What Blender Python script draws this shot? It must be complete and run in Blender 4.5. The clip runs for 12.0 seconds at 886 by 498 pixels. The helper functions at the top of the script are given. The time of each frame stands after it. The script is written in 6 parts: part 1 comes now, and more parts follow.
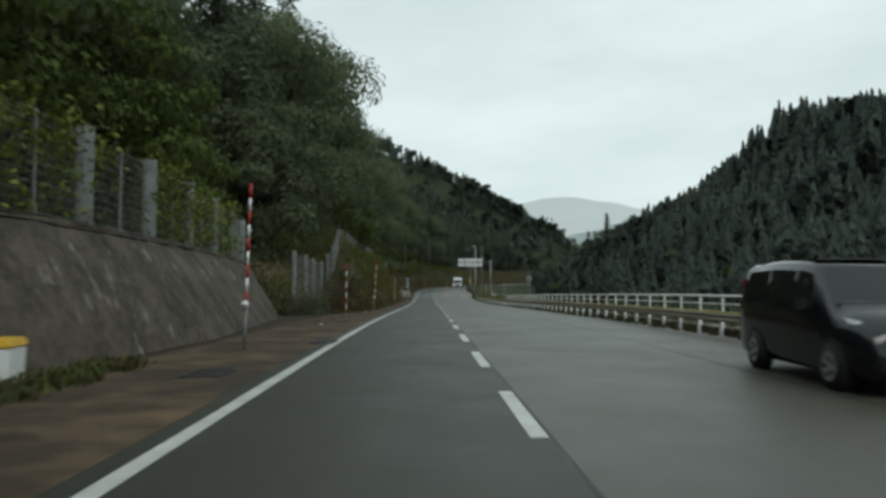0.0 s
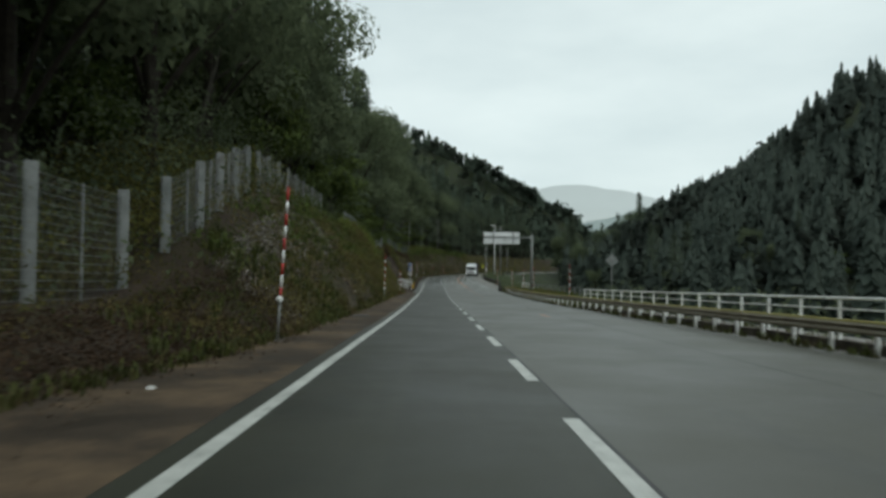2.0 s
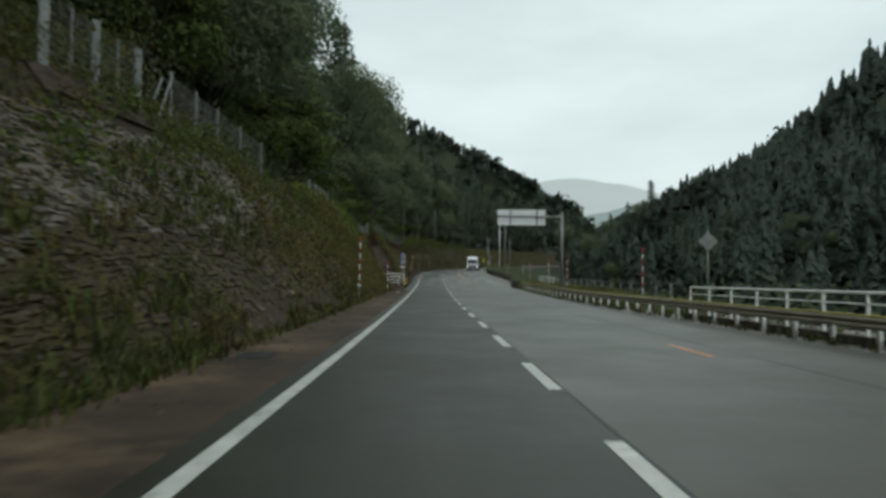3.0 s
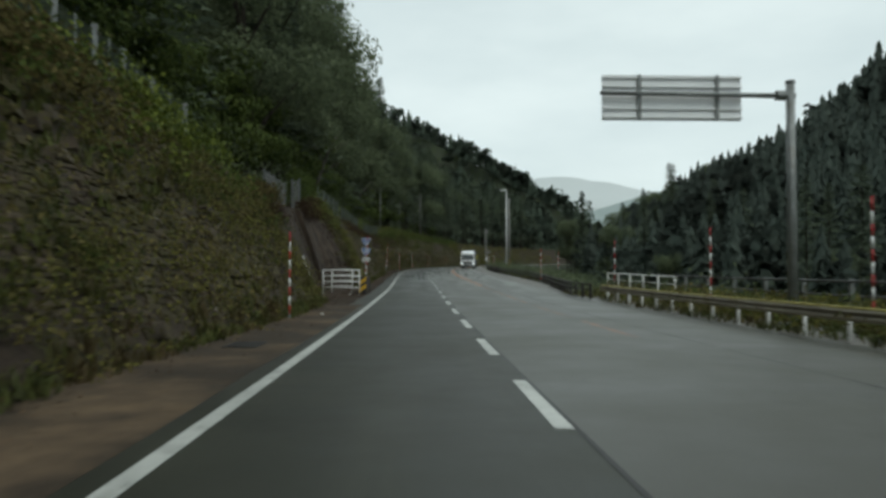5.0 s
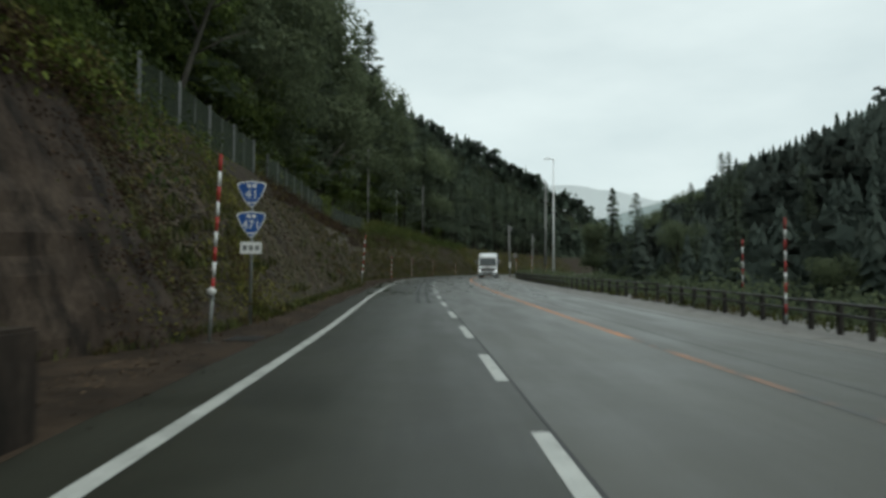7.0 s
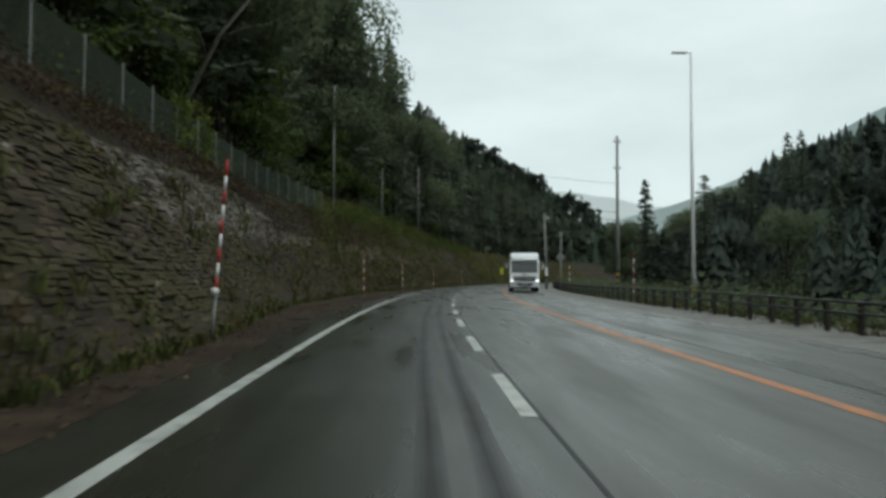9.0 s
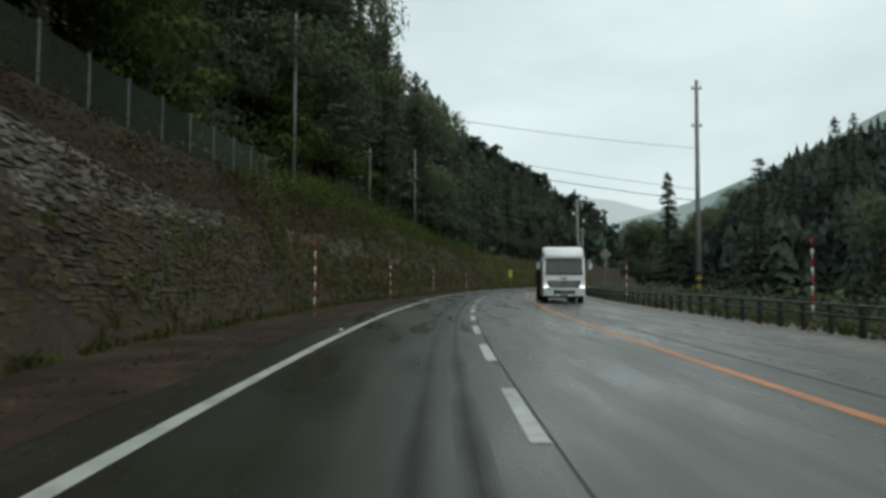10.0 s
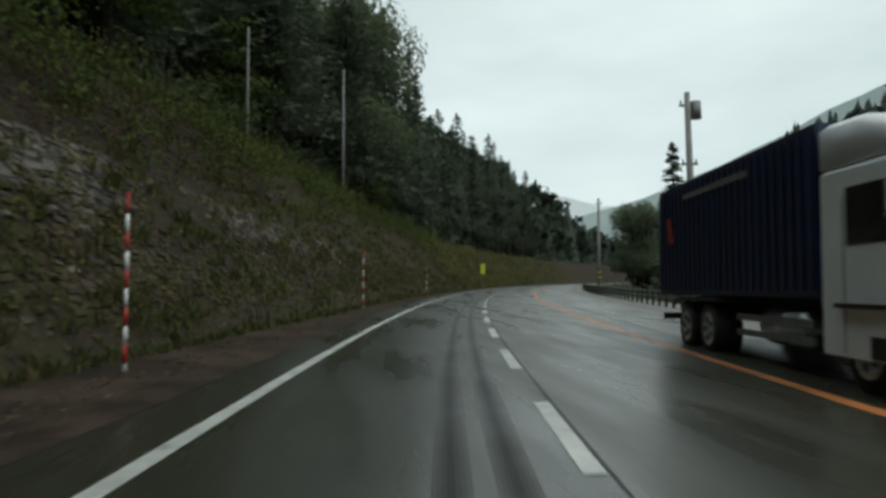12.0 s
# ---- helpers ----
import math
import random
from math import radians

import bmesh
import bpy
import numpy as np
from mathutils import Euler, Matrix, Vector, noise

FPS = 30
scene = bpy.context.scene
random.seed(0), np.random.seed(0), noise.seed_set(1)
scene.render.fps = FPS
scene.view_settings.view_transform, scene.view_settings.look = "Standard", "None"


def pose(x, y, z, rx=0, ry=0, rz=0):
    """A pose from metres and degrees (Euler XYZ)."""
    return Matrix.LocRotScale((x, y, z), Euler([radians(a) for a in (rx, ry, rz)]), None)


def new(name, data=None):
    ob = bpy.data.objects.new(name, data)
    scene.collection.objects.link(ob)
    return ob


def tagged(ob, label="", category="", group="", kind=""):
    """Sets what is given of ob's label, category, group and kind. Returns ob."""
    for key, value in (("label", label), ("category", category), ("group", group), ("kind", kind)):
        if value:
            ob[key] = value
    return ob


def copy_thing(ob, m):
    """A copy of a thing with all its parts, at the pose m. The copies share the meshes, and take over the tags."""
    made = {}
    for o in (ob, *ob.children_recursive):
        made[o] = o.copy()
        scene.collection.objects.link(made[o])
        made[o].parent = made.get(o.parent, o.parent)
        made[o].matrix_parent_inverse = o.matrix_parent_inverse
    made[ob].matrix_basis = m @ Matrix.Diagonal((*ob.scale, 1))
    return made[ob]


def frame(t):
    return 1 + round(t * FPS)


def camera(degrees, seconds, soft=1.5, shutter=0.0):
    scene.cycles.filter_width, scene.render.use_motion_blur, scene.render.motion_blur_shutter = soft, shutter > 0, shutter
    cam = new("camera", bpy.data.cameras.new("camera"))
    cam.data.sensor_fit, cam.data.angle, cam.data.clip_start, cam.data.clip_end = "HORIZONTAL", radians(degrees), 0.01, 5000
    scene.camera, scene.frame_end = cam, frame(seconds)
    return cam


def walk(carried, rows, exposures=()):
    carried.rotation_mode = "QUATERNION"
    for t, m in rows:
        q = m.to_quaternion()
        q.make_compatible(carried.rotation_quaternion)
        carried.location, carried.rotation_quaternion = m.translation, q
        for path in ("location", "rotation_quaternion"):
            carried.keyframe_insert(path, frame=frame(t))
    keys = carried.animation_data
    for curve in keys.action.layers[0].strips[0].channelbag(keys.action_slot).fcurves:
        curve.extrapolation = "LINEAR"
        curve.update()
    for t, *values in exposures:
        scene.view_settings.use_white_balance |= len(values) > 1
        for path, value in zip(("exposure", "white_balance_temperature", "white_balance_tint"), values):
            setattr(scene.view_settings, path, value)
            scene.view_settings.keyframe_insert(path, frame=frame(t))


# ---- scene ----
cam = camera(60.3, 12.0, soft=3.2, shutter=0.2)
# seconds, x, y, z, pitch, roll, yaw
PATH = [
    (0, -0.99, 0.00, 1.33, 2.80, -0.16, -1.29),
    (0.5, -1.05, 9.51, 1.33, 2.76, -0.30, -1.17),
    (1, -1.08, 18.98, 1.33, 2.48, -0.41, -0.99),
    (1.5, -1.18, 28.51, 1.28, 2.17, -0.48, -0.91),
    (2, -1.23, 38.13, 1.17, 1.92, -0.58, -0.78),
    (2.5, -1.28, 47.70, 1.07, 1.63, -0.50, -0.83),
    (3, -1.25, 57.49, 0.91, 1.55, -0.38, -1.00),
    (4.8, -0.99, 92.28, 0.48, 1.49, -0.16, -2.00),
    (5, -0.94, 96.24, 0.44, 1.58, -0.00, -2.10),
    (5.5, -0.82, 106.09, 0.35, 1.80, -0.31, -2.18),
    (6, -0.66, 115.94, 0.36, 2.02, 0.03, -2.07),
    (6.5, -0.62, 125.68, 0.40, 2.19, 0.01, -2.08),
    (7, -0.53, 135.23, 0.49, 2.27, -0.31, -1.87),
    (7.2, -0.53, 139.04, 0.49, 2.45, -0.20, -1.87),
    (9, -0.62, 173.67, 1.07, 2.86, -0.24, -2.35),
    (9.5, -0.41, 183.27, 1.23, 2.93, -0.46, -2.42),
    (10, -0.20, 192.76, 1.39, 3.08, -0.34, -2.48),
    (10.5, 0.03, 202.30, 1.51, 3.21, -0.44, -2.70),
    (11, 0.47, 211.43, 1.68, 3.04, -0.29, -3.10),
    (11.5, 1.03, 220.66, 1.80, 2.79, -0.36, -4.40),
    (12, 1.88, 229.76, 1.92, 2.91, 0.00, -6.10),
]
walk(cam, [(t, pose(x, y, z, 90 + p, r, w)) for t, x, y, z, p, r, w in PATH],
     exposures=[(0.0, 0.1, 6560, 1.0), (12.0, 0.1, 6560, 1.0)])

# ---- sky and light: a bright overcast day with drizzle ----
world = bpy.data.worlds.new("overcast_sky")
scene.world = world
world.use_nodes = True
wn = world.node_tree
wn.nodes.clear()
w_out = wn.nodes.new("ShaderNodeOutputWorld")
w_bg = wn.nodes.new("ShaderNodeBackground")
w_sky = wn.nodes.new("ShaderNodeTexSky")
w_sky.sky_type = "NISHITA"
w_sky.sun_disc = False
w_sky.sun_elevation = radians(52)
w_sky.sun_rotation = radians(150)
w_dim = wn.nodes.new("ShaderNodeVectorMath")
w_dim.operation = "SCALE"
w_dim.inputs["Scale"].default_value = 0.08
w_tc = wn.nodes.new("ShaderNodeTexCoord")
w_map = wn.nodes.new("ShaderNodeMapping")
w_map.inputs["Scale"].default_value = (1.2, 1.2, 3.5)
w_noise = wn.nodes.new("ShaderNodeTexNoise")
w_noise.inputs["Scale"].default_value = 2.2
w_noise.inputs["Detail"].default_value = 5
w_ramp = wn.nodes.new("ShaderNodeValToRGB")
w_ramp.color_ramp.elements[0].position = 0.3
w_ramp.color_ramp.elements[0].color = (0.60, 0.67, 0.71, 1)
w_ramp.color_ramp.elements[1].position = 0.72
w_ramp.color_ramp.elements[1].color = (0.80, 0.86, 0.89, 1)
w_mix = wn.nodes.new("ShaderNodeMix")
w_mix.data_type = "RGBA"
w_mix.inputs["Factor"].default_value = 0.88
wn.links.new(w_tc.outputs["Generated"], w_map.inputs["Vector"])
wn.links.new(w_map.outputs["Vector"], w_noise.inputs["Vector"])
wn.links.new(w_noise.outputs["Fac"], w_ramp.inputs["Fac"])
wn.links.new(w_sky.outputs["Color"], w_dim.inputs[0])
wn.links.new(w_dim.outputs["Vector"], w_mix.inputs["A"])
wn.links.new(w_ramp.outputs["Color"], w_mix.inputs["B"])
wn.links.new(w_mix.outputs["Result"], w_bg.inputs["Color"])
w_bg.inputs["Strength"].default_value = 1.09
wn.links.new(w_bg.outputs["Background"], w_out.inputs["Surface"])
sun = new("sun", bpy.data.lights.new("sun", "SUN"))
sun.data.energy = 0.75
sun.data.angle = radians(25)
sun.data.color = (1.0, 0.97, 0.93)
sun.matrix_basis = pose(0, 0, 60, 38, 0, 30)


# ---- materials ----
def mat(name, dark, light, scale=3.0, rough=0.8, bump=0.3, fine=40.0, metal=0.0, island=0.0, per_object=0.0,
        third=None, third_scale=0.6, third_edge=(0.5, 0.62), rough_var=0.0, spec=0.5, coord="Object", bump_dist=0.02, trans=0.0, pale=None, third_stretch=None, wet=None):
    m = bpy.data.materials.new(name)
    m.use_nodes = True
    nt = m.node_tree
    b = nt.nodes["Principled BSDF"]
    tc = nt.nodes.new("ShaderNodeTexCoord")
    geo = nt.nodes.new("ShaderNodeNewGeometry")
    src = geo.outputs["Position"] if coord == "World" else tc.outputs[coord]
    n1 = nt.nodes.new("ShaderNodeTexNoise")
    n1.inputs["Scale"].default_value = scale
    n1.inputs["Detail"].default_value = 6
    n1.inputs["Roughness"].default_value = 0.65
    n2 = nt.nodes.new("ShaderNodeTexNoise")
    n2.inputs["Scale"].default_value = fine
    n2.inputs["Detail"].default_value = 3
    for n in (n1, n2):
        nt.links.new(src, n.inputs["Vector"])
    add = nt.nodes.new("ShaderNodeMath")
    add.operation = "MULTIPLY_ADD"
    nt.links.new(n2.outputs["Fac"], add.inputs[0])
    add.inputs[1].default_value = 0.45
    sub = nt.nodes.new("ShaderNodeMath")
    sub.operation = "SUBTRACT"
    nt.links.new(n1.outputs["Fac"], sub.inputs[0])
    sub.inputs[1].default_value = 0.22
    nt.links.new(sub.outputs[0], add.inputs[2])
    fac = add.outputs[0]
    for amount, out in ((island, geo.outputs["Random Per Island"]), (per_object, None)):
        if amount:
            if out is None:
                out = nt.nodes.new("ShaderNodeObjectInfo").outputs["Random"]
            ma = nt.nodes.new("ShaderNodeMath")
            ma.operation = "MULTIPLY_ADD"
            nt.links.new(out, ma.inputs[0])
            ma.inputs[1].default_value = amount
            nt.links.new(fac, ma.inputs[2])
            s2 = nt.nodes.new("ShaderNodeMath")
            s2.operation = "SUBTRACT"
            nt.links.new(ma.outputs[0], s2.inputs[0])
            s2.inputs[1].default_value = amount / 2
            fac = s2.outputs[0]
    ramp = nt.nodes.new("ShaderNodeValToRGB")
    ramp.color_ramp.elements[0].position = 0.25
    ramp.color_ramp.elements[0].color = (*dark, 1)
    ramp.color_ramp.elements[1].position = 0.75
    ramp.color_ramp.elements[1].color = (*light, 1)
    if pale:
        stop = ramp.color_ramp.elements.new(0.81)
        stop.color = (*light, 1)
        stop = ramp.color_ramp.elements.new(0.89)
        stop.color = (*pale, 1)
    nt.links.new(fac, ramp.inputs["Fac"])
    col = ramp.outputs["Color"]
    if third:
        n3 = nt.nodes.new("ShaderNodeTexNoise")
        n3.inputs["Scale"].default_value = third_scale
        n3.inputs["Detail"].default_value = 7
        n3.inputs["Roughness"].default_value = 0.7
        if third_stretch:
            mp = nt.nodes.new("ShaderNodeMapping")
            mp.inputs["Scale"].default_value = third_stretch
            nt.links.new(src, mp.inputs["Vector"])
            nt.links.new(mp.outputs["Vector"], n3.inputs["Vector"])
        else:
            nt.links.new(src, n3.inputs["Vector"])
        mr = nt.nodes.new("ShaderNodeMapRange")
        mr.inputs["From Min"].default_value, mr.inputs["From Max"].default_value = third_edge
        nt.links.new(n3.outputs["Fac"], mr.inputs["Value"])
        mx = nt.nodes.new("ShaderNodeMix")
        mx.data_type = "RGBA"
        nt.links.new(mr.outputs["Result"], mx.inputs["Factor"])
        nt.links.new(col, mx.inputs["A"])
        mx.inputs["B"].default_value = (*third, 1)
        col = mx.outputs["Result"]
    nt.links.new(col, b.inputs["Base Color"])
    b.inputs["Metallic"].default_value = metal
    b.inputs["Specular IOR Level"].default_value = spec
    if rough_var:
        mr2 = nt.nodes.new("ShaderNodeMapRange")
        mr2.inputs["From Min"].default_value, mr2.inputs["From Max"].default_value = 0.3, 0.7
        mr2.inputs["To Min"].default_value, mr2.inputs["To Max"].default_value = max(rough - rough_var, 0.03), min(rough + rough_var, 1)
        nt.links.new(n1.outputs["Fac"], mr2.inputs["Value"])
        nt.links.new(mr2.outputs["Result"], b.inputs["Roughness"])
    else:
        b.inputs["Roughness"].default_value = rough
    if wet:
        # rain-soaked further up the road: smoother and more reflecting there
        sep = nt.nodes.new("ShaderNodeSeparateXYZ")
        nt.links.new(geo.outputs["Position"], sep.inputs[0])
        for socket, value in (("Roughness", wet[2]), ("Specular IOR Level", wet[3])):
            old = b.inputs[socket].links[0].from_socket if b.inputs[socket].is_linked else None
            mr3 = nt.nodes.new("ShaderNodeMapRange")
            mr3.inputs["From Min"].default_value, mr3.inputs["From Max"].default_value = wet[0], wet[1]
            nt.links.new(sep.outputs["Y"], mr3.inputs["Value"])
            mr3.inputs["To Min"].default_value, mr3.inputs["To Max"].default_value = b.inputs[socket].default_value, value
            if old:
                nt.links.new(old, mr3.inputs["To Min"])
                film = nt.nodes.new("ShaderNodeTexNoise")
                film.inputs["Scale"].default_value, film.inputs["Detail"].default_value = 0.9, 5
                stretch = nt.nodes.new("ShaderNodeMapping")
                stretch.inputs["Scale"].default_value = (1.3, 0.16, 1.0)
                nt.links.new(geo.outputs["Position"], stretch.inputs["Vector"])
                nt.links.new(stretch.outputs["Vector"], film.inputs["Vector"])
                spread = nt.nodes.new("ShaderNodeMapRange")
                spread.inputs["From Min"].default_value, spread.inputs["From Max"].default_value = 0.35, 0.65
                spread.inputs["To Min"].default_value, spread.inputs["To Max"].default_value = value - 0.08, value + 0.12
                nt.links.new(film.outputs["Fac"], spread.inputs["Value"])
                nt.links.new(spread.outputs["Result"], mr3.inputs["To Max"])
            nt.links.new(mr3.outputs["Result"], b.inputs[socket])
    if bump:
        bp = nt.nodes.new("ShaderNodeBump")
        bp.inputs["Strength"].default_value = bump
        bp.inputs["Distance"].default_value = bump_dist
        nt.links.new(add.outputs[0], bp.inputs["Height"])
        nt.links.new(bp.outputs["Normal"], b.inputs["Normal"])
    if trans:
        tr = nt.nodes.new("ShaderNodeBsdfTranslucent")
        nt.links.new(col, tr.inputs["Color"])
        mxs = nt.nodes.new("ShaderNodeMixShader")
        mxs.inputs["Fac"].default_value = trans
        nt.links.new(b.outputs["BSDF"], mxs.inputs[1])
        nt.links.new(tr.outputs["BSDF"], mxs.inputs[2])
        nt.links.new(mxs.outputs["Shader"], nt.nodes["Material Output"].inputs["Surface"])
    return m


def glow(name, color, strength, paint=None):
    m = bpy.data.materials.new(name)
    m.use_nodes = True
    b = m.node_tree.nodes["Principled BSDF"]
    b.inputs["Base Color"].default_value = (*(paint or color), 1)
    b.inputs["Emission Color"].default_value = (*color, 1)
    b.inputs["Emission Strength"].default_value = strength
    return m


ASPHALT_L = mat("asphalt_slow_lane", (0.018, 0.0188, 0.0135), (0.038, 0.039, 0.0275), 0.5, 0.52, 0.3, 90, rough_var=0.07, spec=0.28, third=(0.039, 0.040, 0.029), third_scale=1.3, third_edge=(0.50, 0.70), third_stretch=(1.2, 0.035, 1.0), coord="World", bump_dist=0.006, wet=(120, 185, 0.30, 0.42))
ASPHALT_R = mat("asphalt_worn", (0.030, 0.0292, 0.0195), (0.053, 0.0515, 0.035), 0.35, 0.44, 0.3, 90, rough_var=0.07, spec=0.4, third=(0.033, 0.033, 0.024), third_scale=1.1, third_edge=(0.52, 0.68), third_stretch=(1.0, 0.03, 1.0), coord="World", bump_dist=0.006, wet=(120, 185, 0.30, 0.42))
SHOULDER = mat("dirt_shoulder", (0.022, 0.017, 0.012), (0.070, 0.052, 0.037), 0.8, 0.8, 0.6, 25, spec=0.18, third=(0.135, 0.094, 0.058), third_scale=0.45, third_edge=(0.46, 0.66), coord="World", rough_var=0.15)
# Darker mix than the dirt shoulder, used from station 127 on.
MUD = mat("dark_leaf_mud", (0.016, 0.012, 0.009), (0.048, 0.034, 0.024), 1.3, 0.85, 0.8, 18, spec=0.12, third=(0.074, 0.052, 0.036), third_scale=0.6, third_edge=(0.46, 0.68), coord="World", rough_var=0.1, bump_dist=0.03)
SOIL = mat("forest_floor", (0.022, 0.027, 0.018), (0.056, 0.066, 0.044), 0.5, 0.95, 0.6, 9, third=(0.035, 0.05, 0.015), third_scale=0.25, coord="World", bump_dist=0.1, spec=0.2)
BANK_SOIL = mat("bank_soil", (0.018, 0.013, 0.009), (0.054, 0.038, 0.027), 1.6, 0.9, 1.0, 11, third=(0.036, 0.034, 0.013), third_scale=0.7, third_edge=(0.46, 0.68), coord="World", bump_dist=0.08, spec=0.25)
STONE = mat("masonry_stone", (0.024, 0.018, 0.012), (0.092, 0.070, 0.048), 0.7, 0.88, 0.5, 16, island=0.50, pale=(0.30, 0.27, 0.235), third=(0.050, 0.046, 0.016), third_scale=0.55, third_edge=(0.42, 0.62), coord="World", spec=0.25)
STONE_CLEAN = mat("washed_stone", (0.060, 0.052, 0.045), (0.190, 0.168, 0.145), 0.9, 0.85, 0.5, 16, island=0.55, pale=(0.34, 0.31, 0.28), third=(0.055, 0.045, 0.026), third_scale=0.7, third_edge=(0.50, 0.66), coord="World", spec=0.3)
STONE_P = mat("masonry_stone_single", (0.024, 0.018, 0.012), (0.092, 0.070, 0.048), 0.7, 0.88, 0.5, 16, per_object=0.50, pale=(0.30, 0.27, 0.235), third=(0.050, 0.046, 0.016), third_scale=0.55, third_edge=(0.42, 0.62), coord="World", spec=0.25)
CONCRETE = mat("stained_concrete", (0.012, 0.010, 0.008), (0.118, 0.098, 0.078), 0.8, 0.88, 0.9, 6, third=(0.27, 0.245, 0.21), third_scale=1.5, third_edge=(0.58, 0.72), third_stretch=(1.0, 1.0, 0.5), coord="World", spec=0.3)
MOSSY = mat("mossy_concrete", (0.022, 0.015, 0.011), (0.088, 0.066, 0.049), 0.9, 0.9, 1.0, 9, third=(0.016, 0.012, 0.009), third_scale=1.0, third_edge=(0.46, 0.60), third_stretch=(1.4, 1.4, 0.3), pale=(0.17, 0.145, 0.12), coord="World", spec=0.25)
LIGHT_CONC = mat("light_concrete", (0.14, 0.135, 0.125), (0.26, 0.25, 0.235), 1.2, 0.8, 0.3, 20, third=(0.09, 0.08, 0.07), third_scale=1.2, coord="World")
ALU = mat("bright_aluminium", (0.80, 0.82, 0.83), (0.90, 0.91, 0.92), 1.5, 0.35, 0.05, 30, metal=0.0, coord="World")
GALV = mat("galvanised_steel", (0.135, 0.145, 0.142), (0.285, 0.30, 0.295), 2.0, 0.5, 0.1, 30, metal=0.35, third=(0.13, 0.11, 0.09), third_scale=1.5, third_edge=(0.58, 0.75), coord="World")
POST_PALE = mat("pale_fence_post", (0.10, 0.11, 0.105), (0.20, 0.21, 0.205), 2.0, 0.5, 0.1, 30, metal=0.2, coord="World")
WIRE = mat("wire_rope", (0.16, 0.17, 0.165), (0.30, 0.31, 0.30), 2.0, 0.6, 0, 20, metal=0.3, coord="World")
GREEN_MESH = mat("green_coated_wire", (0.034, 0.050, 0.034), (0.062, 0.082, 0.056), 2.0, 0.6, 0, 20, coord="World")
WHITE_PAINT = mat("white_paint", (0.68, 0.69, 0.68), (0.86, 0.87, 0.86), 2.5, 0.45, 0.05, 40, third=(0.34, 0.31, 0.27), third_scale=2.2, third_edge=(0.6, 0.8), coord="World")
RED_PAINT = mat("red_paint", (0.32, 0.018, 0.020), (0.48, 0.036, 0.034), 3, 0.45, 0.05, 40, coord="World")
YELLOW = mat("yellow_paint", (0.52, 0.30, 0.02), (0.68, 0.42, 0.03), 3, 0.5, 0.05, 40, coord="World")
LIME = mat("lime_sign_sheet", (0.50, 0.52, 0.04), (0.66, 0.66, 0.06), 3, 0.45, 0, 40, coord="World")
BLACK = mat("black_paint", (0.010, 0.010, 0.010), (0.03, 0.03, 0.03), 3, 0.5, 0.05, 40, coord="World")
RUST_BEAM = mat("rusty_beam", (0.22, 0.19, 0.14), (0.42, 0.37, 0.28), 1.6, 0.6, 0.15, 30, metal=0.2, third=(0.22, 0.20, 0.16), third_scale=0.8, third_edge=(0.5, 0.75), coord="World")
YELLOW_EDGE = mat("yellow_reflective_edge", (0.42, 0.36, 0.08), (0.62, 0.55, 0.16), 2, 0.5, 0.05, 30, coord="World")
DARK_STEEL = mat("dark_brown_steel", (0.014, 0.012, 0.011), (0.035, 0.030, 0.027), 2, 0.5, 0.1, 30, metal=0.2, coord="World")
ROAD_WHITE = mat("road_marking_white", (0.32, 0.33, 0.31), (0.60, 0.61, 0.58), 1.6, 0.5, 0.2, 45, third=(0.12, 0.12, 0.115), third_scale=2.6, third_edge=(0.55, 0.74), coord="World", bump_dist=0.004)
ROAD_ORANGE = mat("road_marking_orange", (0.34, 0.11, 0.03), (0.62, 0.23, 0.06), 1.2, 0.5, 0.2, 45, third=(0.13, 0.10, 0.085), third_scale=0.9, third_edge=(0.52, 0.70), coord="World", bump_dist=0.004)
ROAD_ORANGE_WORN = mat("worn_orange_marking", (0.16, 0.07, 0.03), (0.40, 0.16, 0.06), 1.2, 0.5, 0.2, 45, third=(0.05, 0.052, 0.048), third_scale=0.7, third_edge=(0.40, 0.58), coord="World", bump_dist=0.004)
TRACKS = [mat("wet_tyre_track", (0.011 - 0.001 * k, 0.012 - 0.001 * k, 0.009 - 0.0008 * k), (0.025 - 0.003 * k, 0.026 - 0.003 * k, 0.019 - 0.0022 * k), 0.35, 0.36 + 0.05 * k, 0.3, 80, coord="World", spec=0.38 - 0.05 * k, rough_var=0.1) for k in range(4)]
SEAM = mat("tar_seam", (0.012, 0.012, 0.012), (0.026, 0.026, 0.025), 1.5, 0.6, 0.2, 40, coord="World", bump_dist=0.004)
LEAF_D = mat("dark_broad_leaves", (0.084, 0.106, 0.064), (0.176, 0.208, 0.118), 0.35, 0.75, 0, 2, island=0.4, coord="World", spec=0.12, trans=0.5)
LEAF_M = mat("green_leaves", (0.046, 0.070, 0.022), (0.125, 0.160, 0.044), 0.4, 0.75, 0, 2, island=0.55, coord="World", spec=0.12, trans=0.35)
LEAF_Y = mat("yellowing_leaves", (0.06, 0.085, 0.016), (0.20, 0.24, 0.045), 0.6, 0.6, 0, 2, island=0.7, coord="World", spec=0.25, trans=0.3)
NEEDLE = mat("cedar_needles", (0.066, 0.086, 0.062), (0.140, 0.172, 0.114), 0.3, 0.7, 0, 2, island=0.45, coord="World", spec=0.15, trans=0.3)
# Foliage colour lightened to stand in for haze up the valley.
HAZED_FOREST = mat("hazed_forest_foliage", (0.094, 0.125, 0.098), (0.160, 0.200, 0.153), 0.03, 0.9, 0, 0.6, island=0.18, coord="World", spec=0.05, trans=0.5)
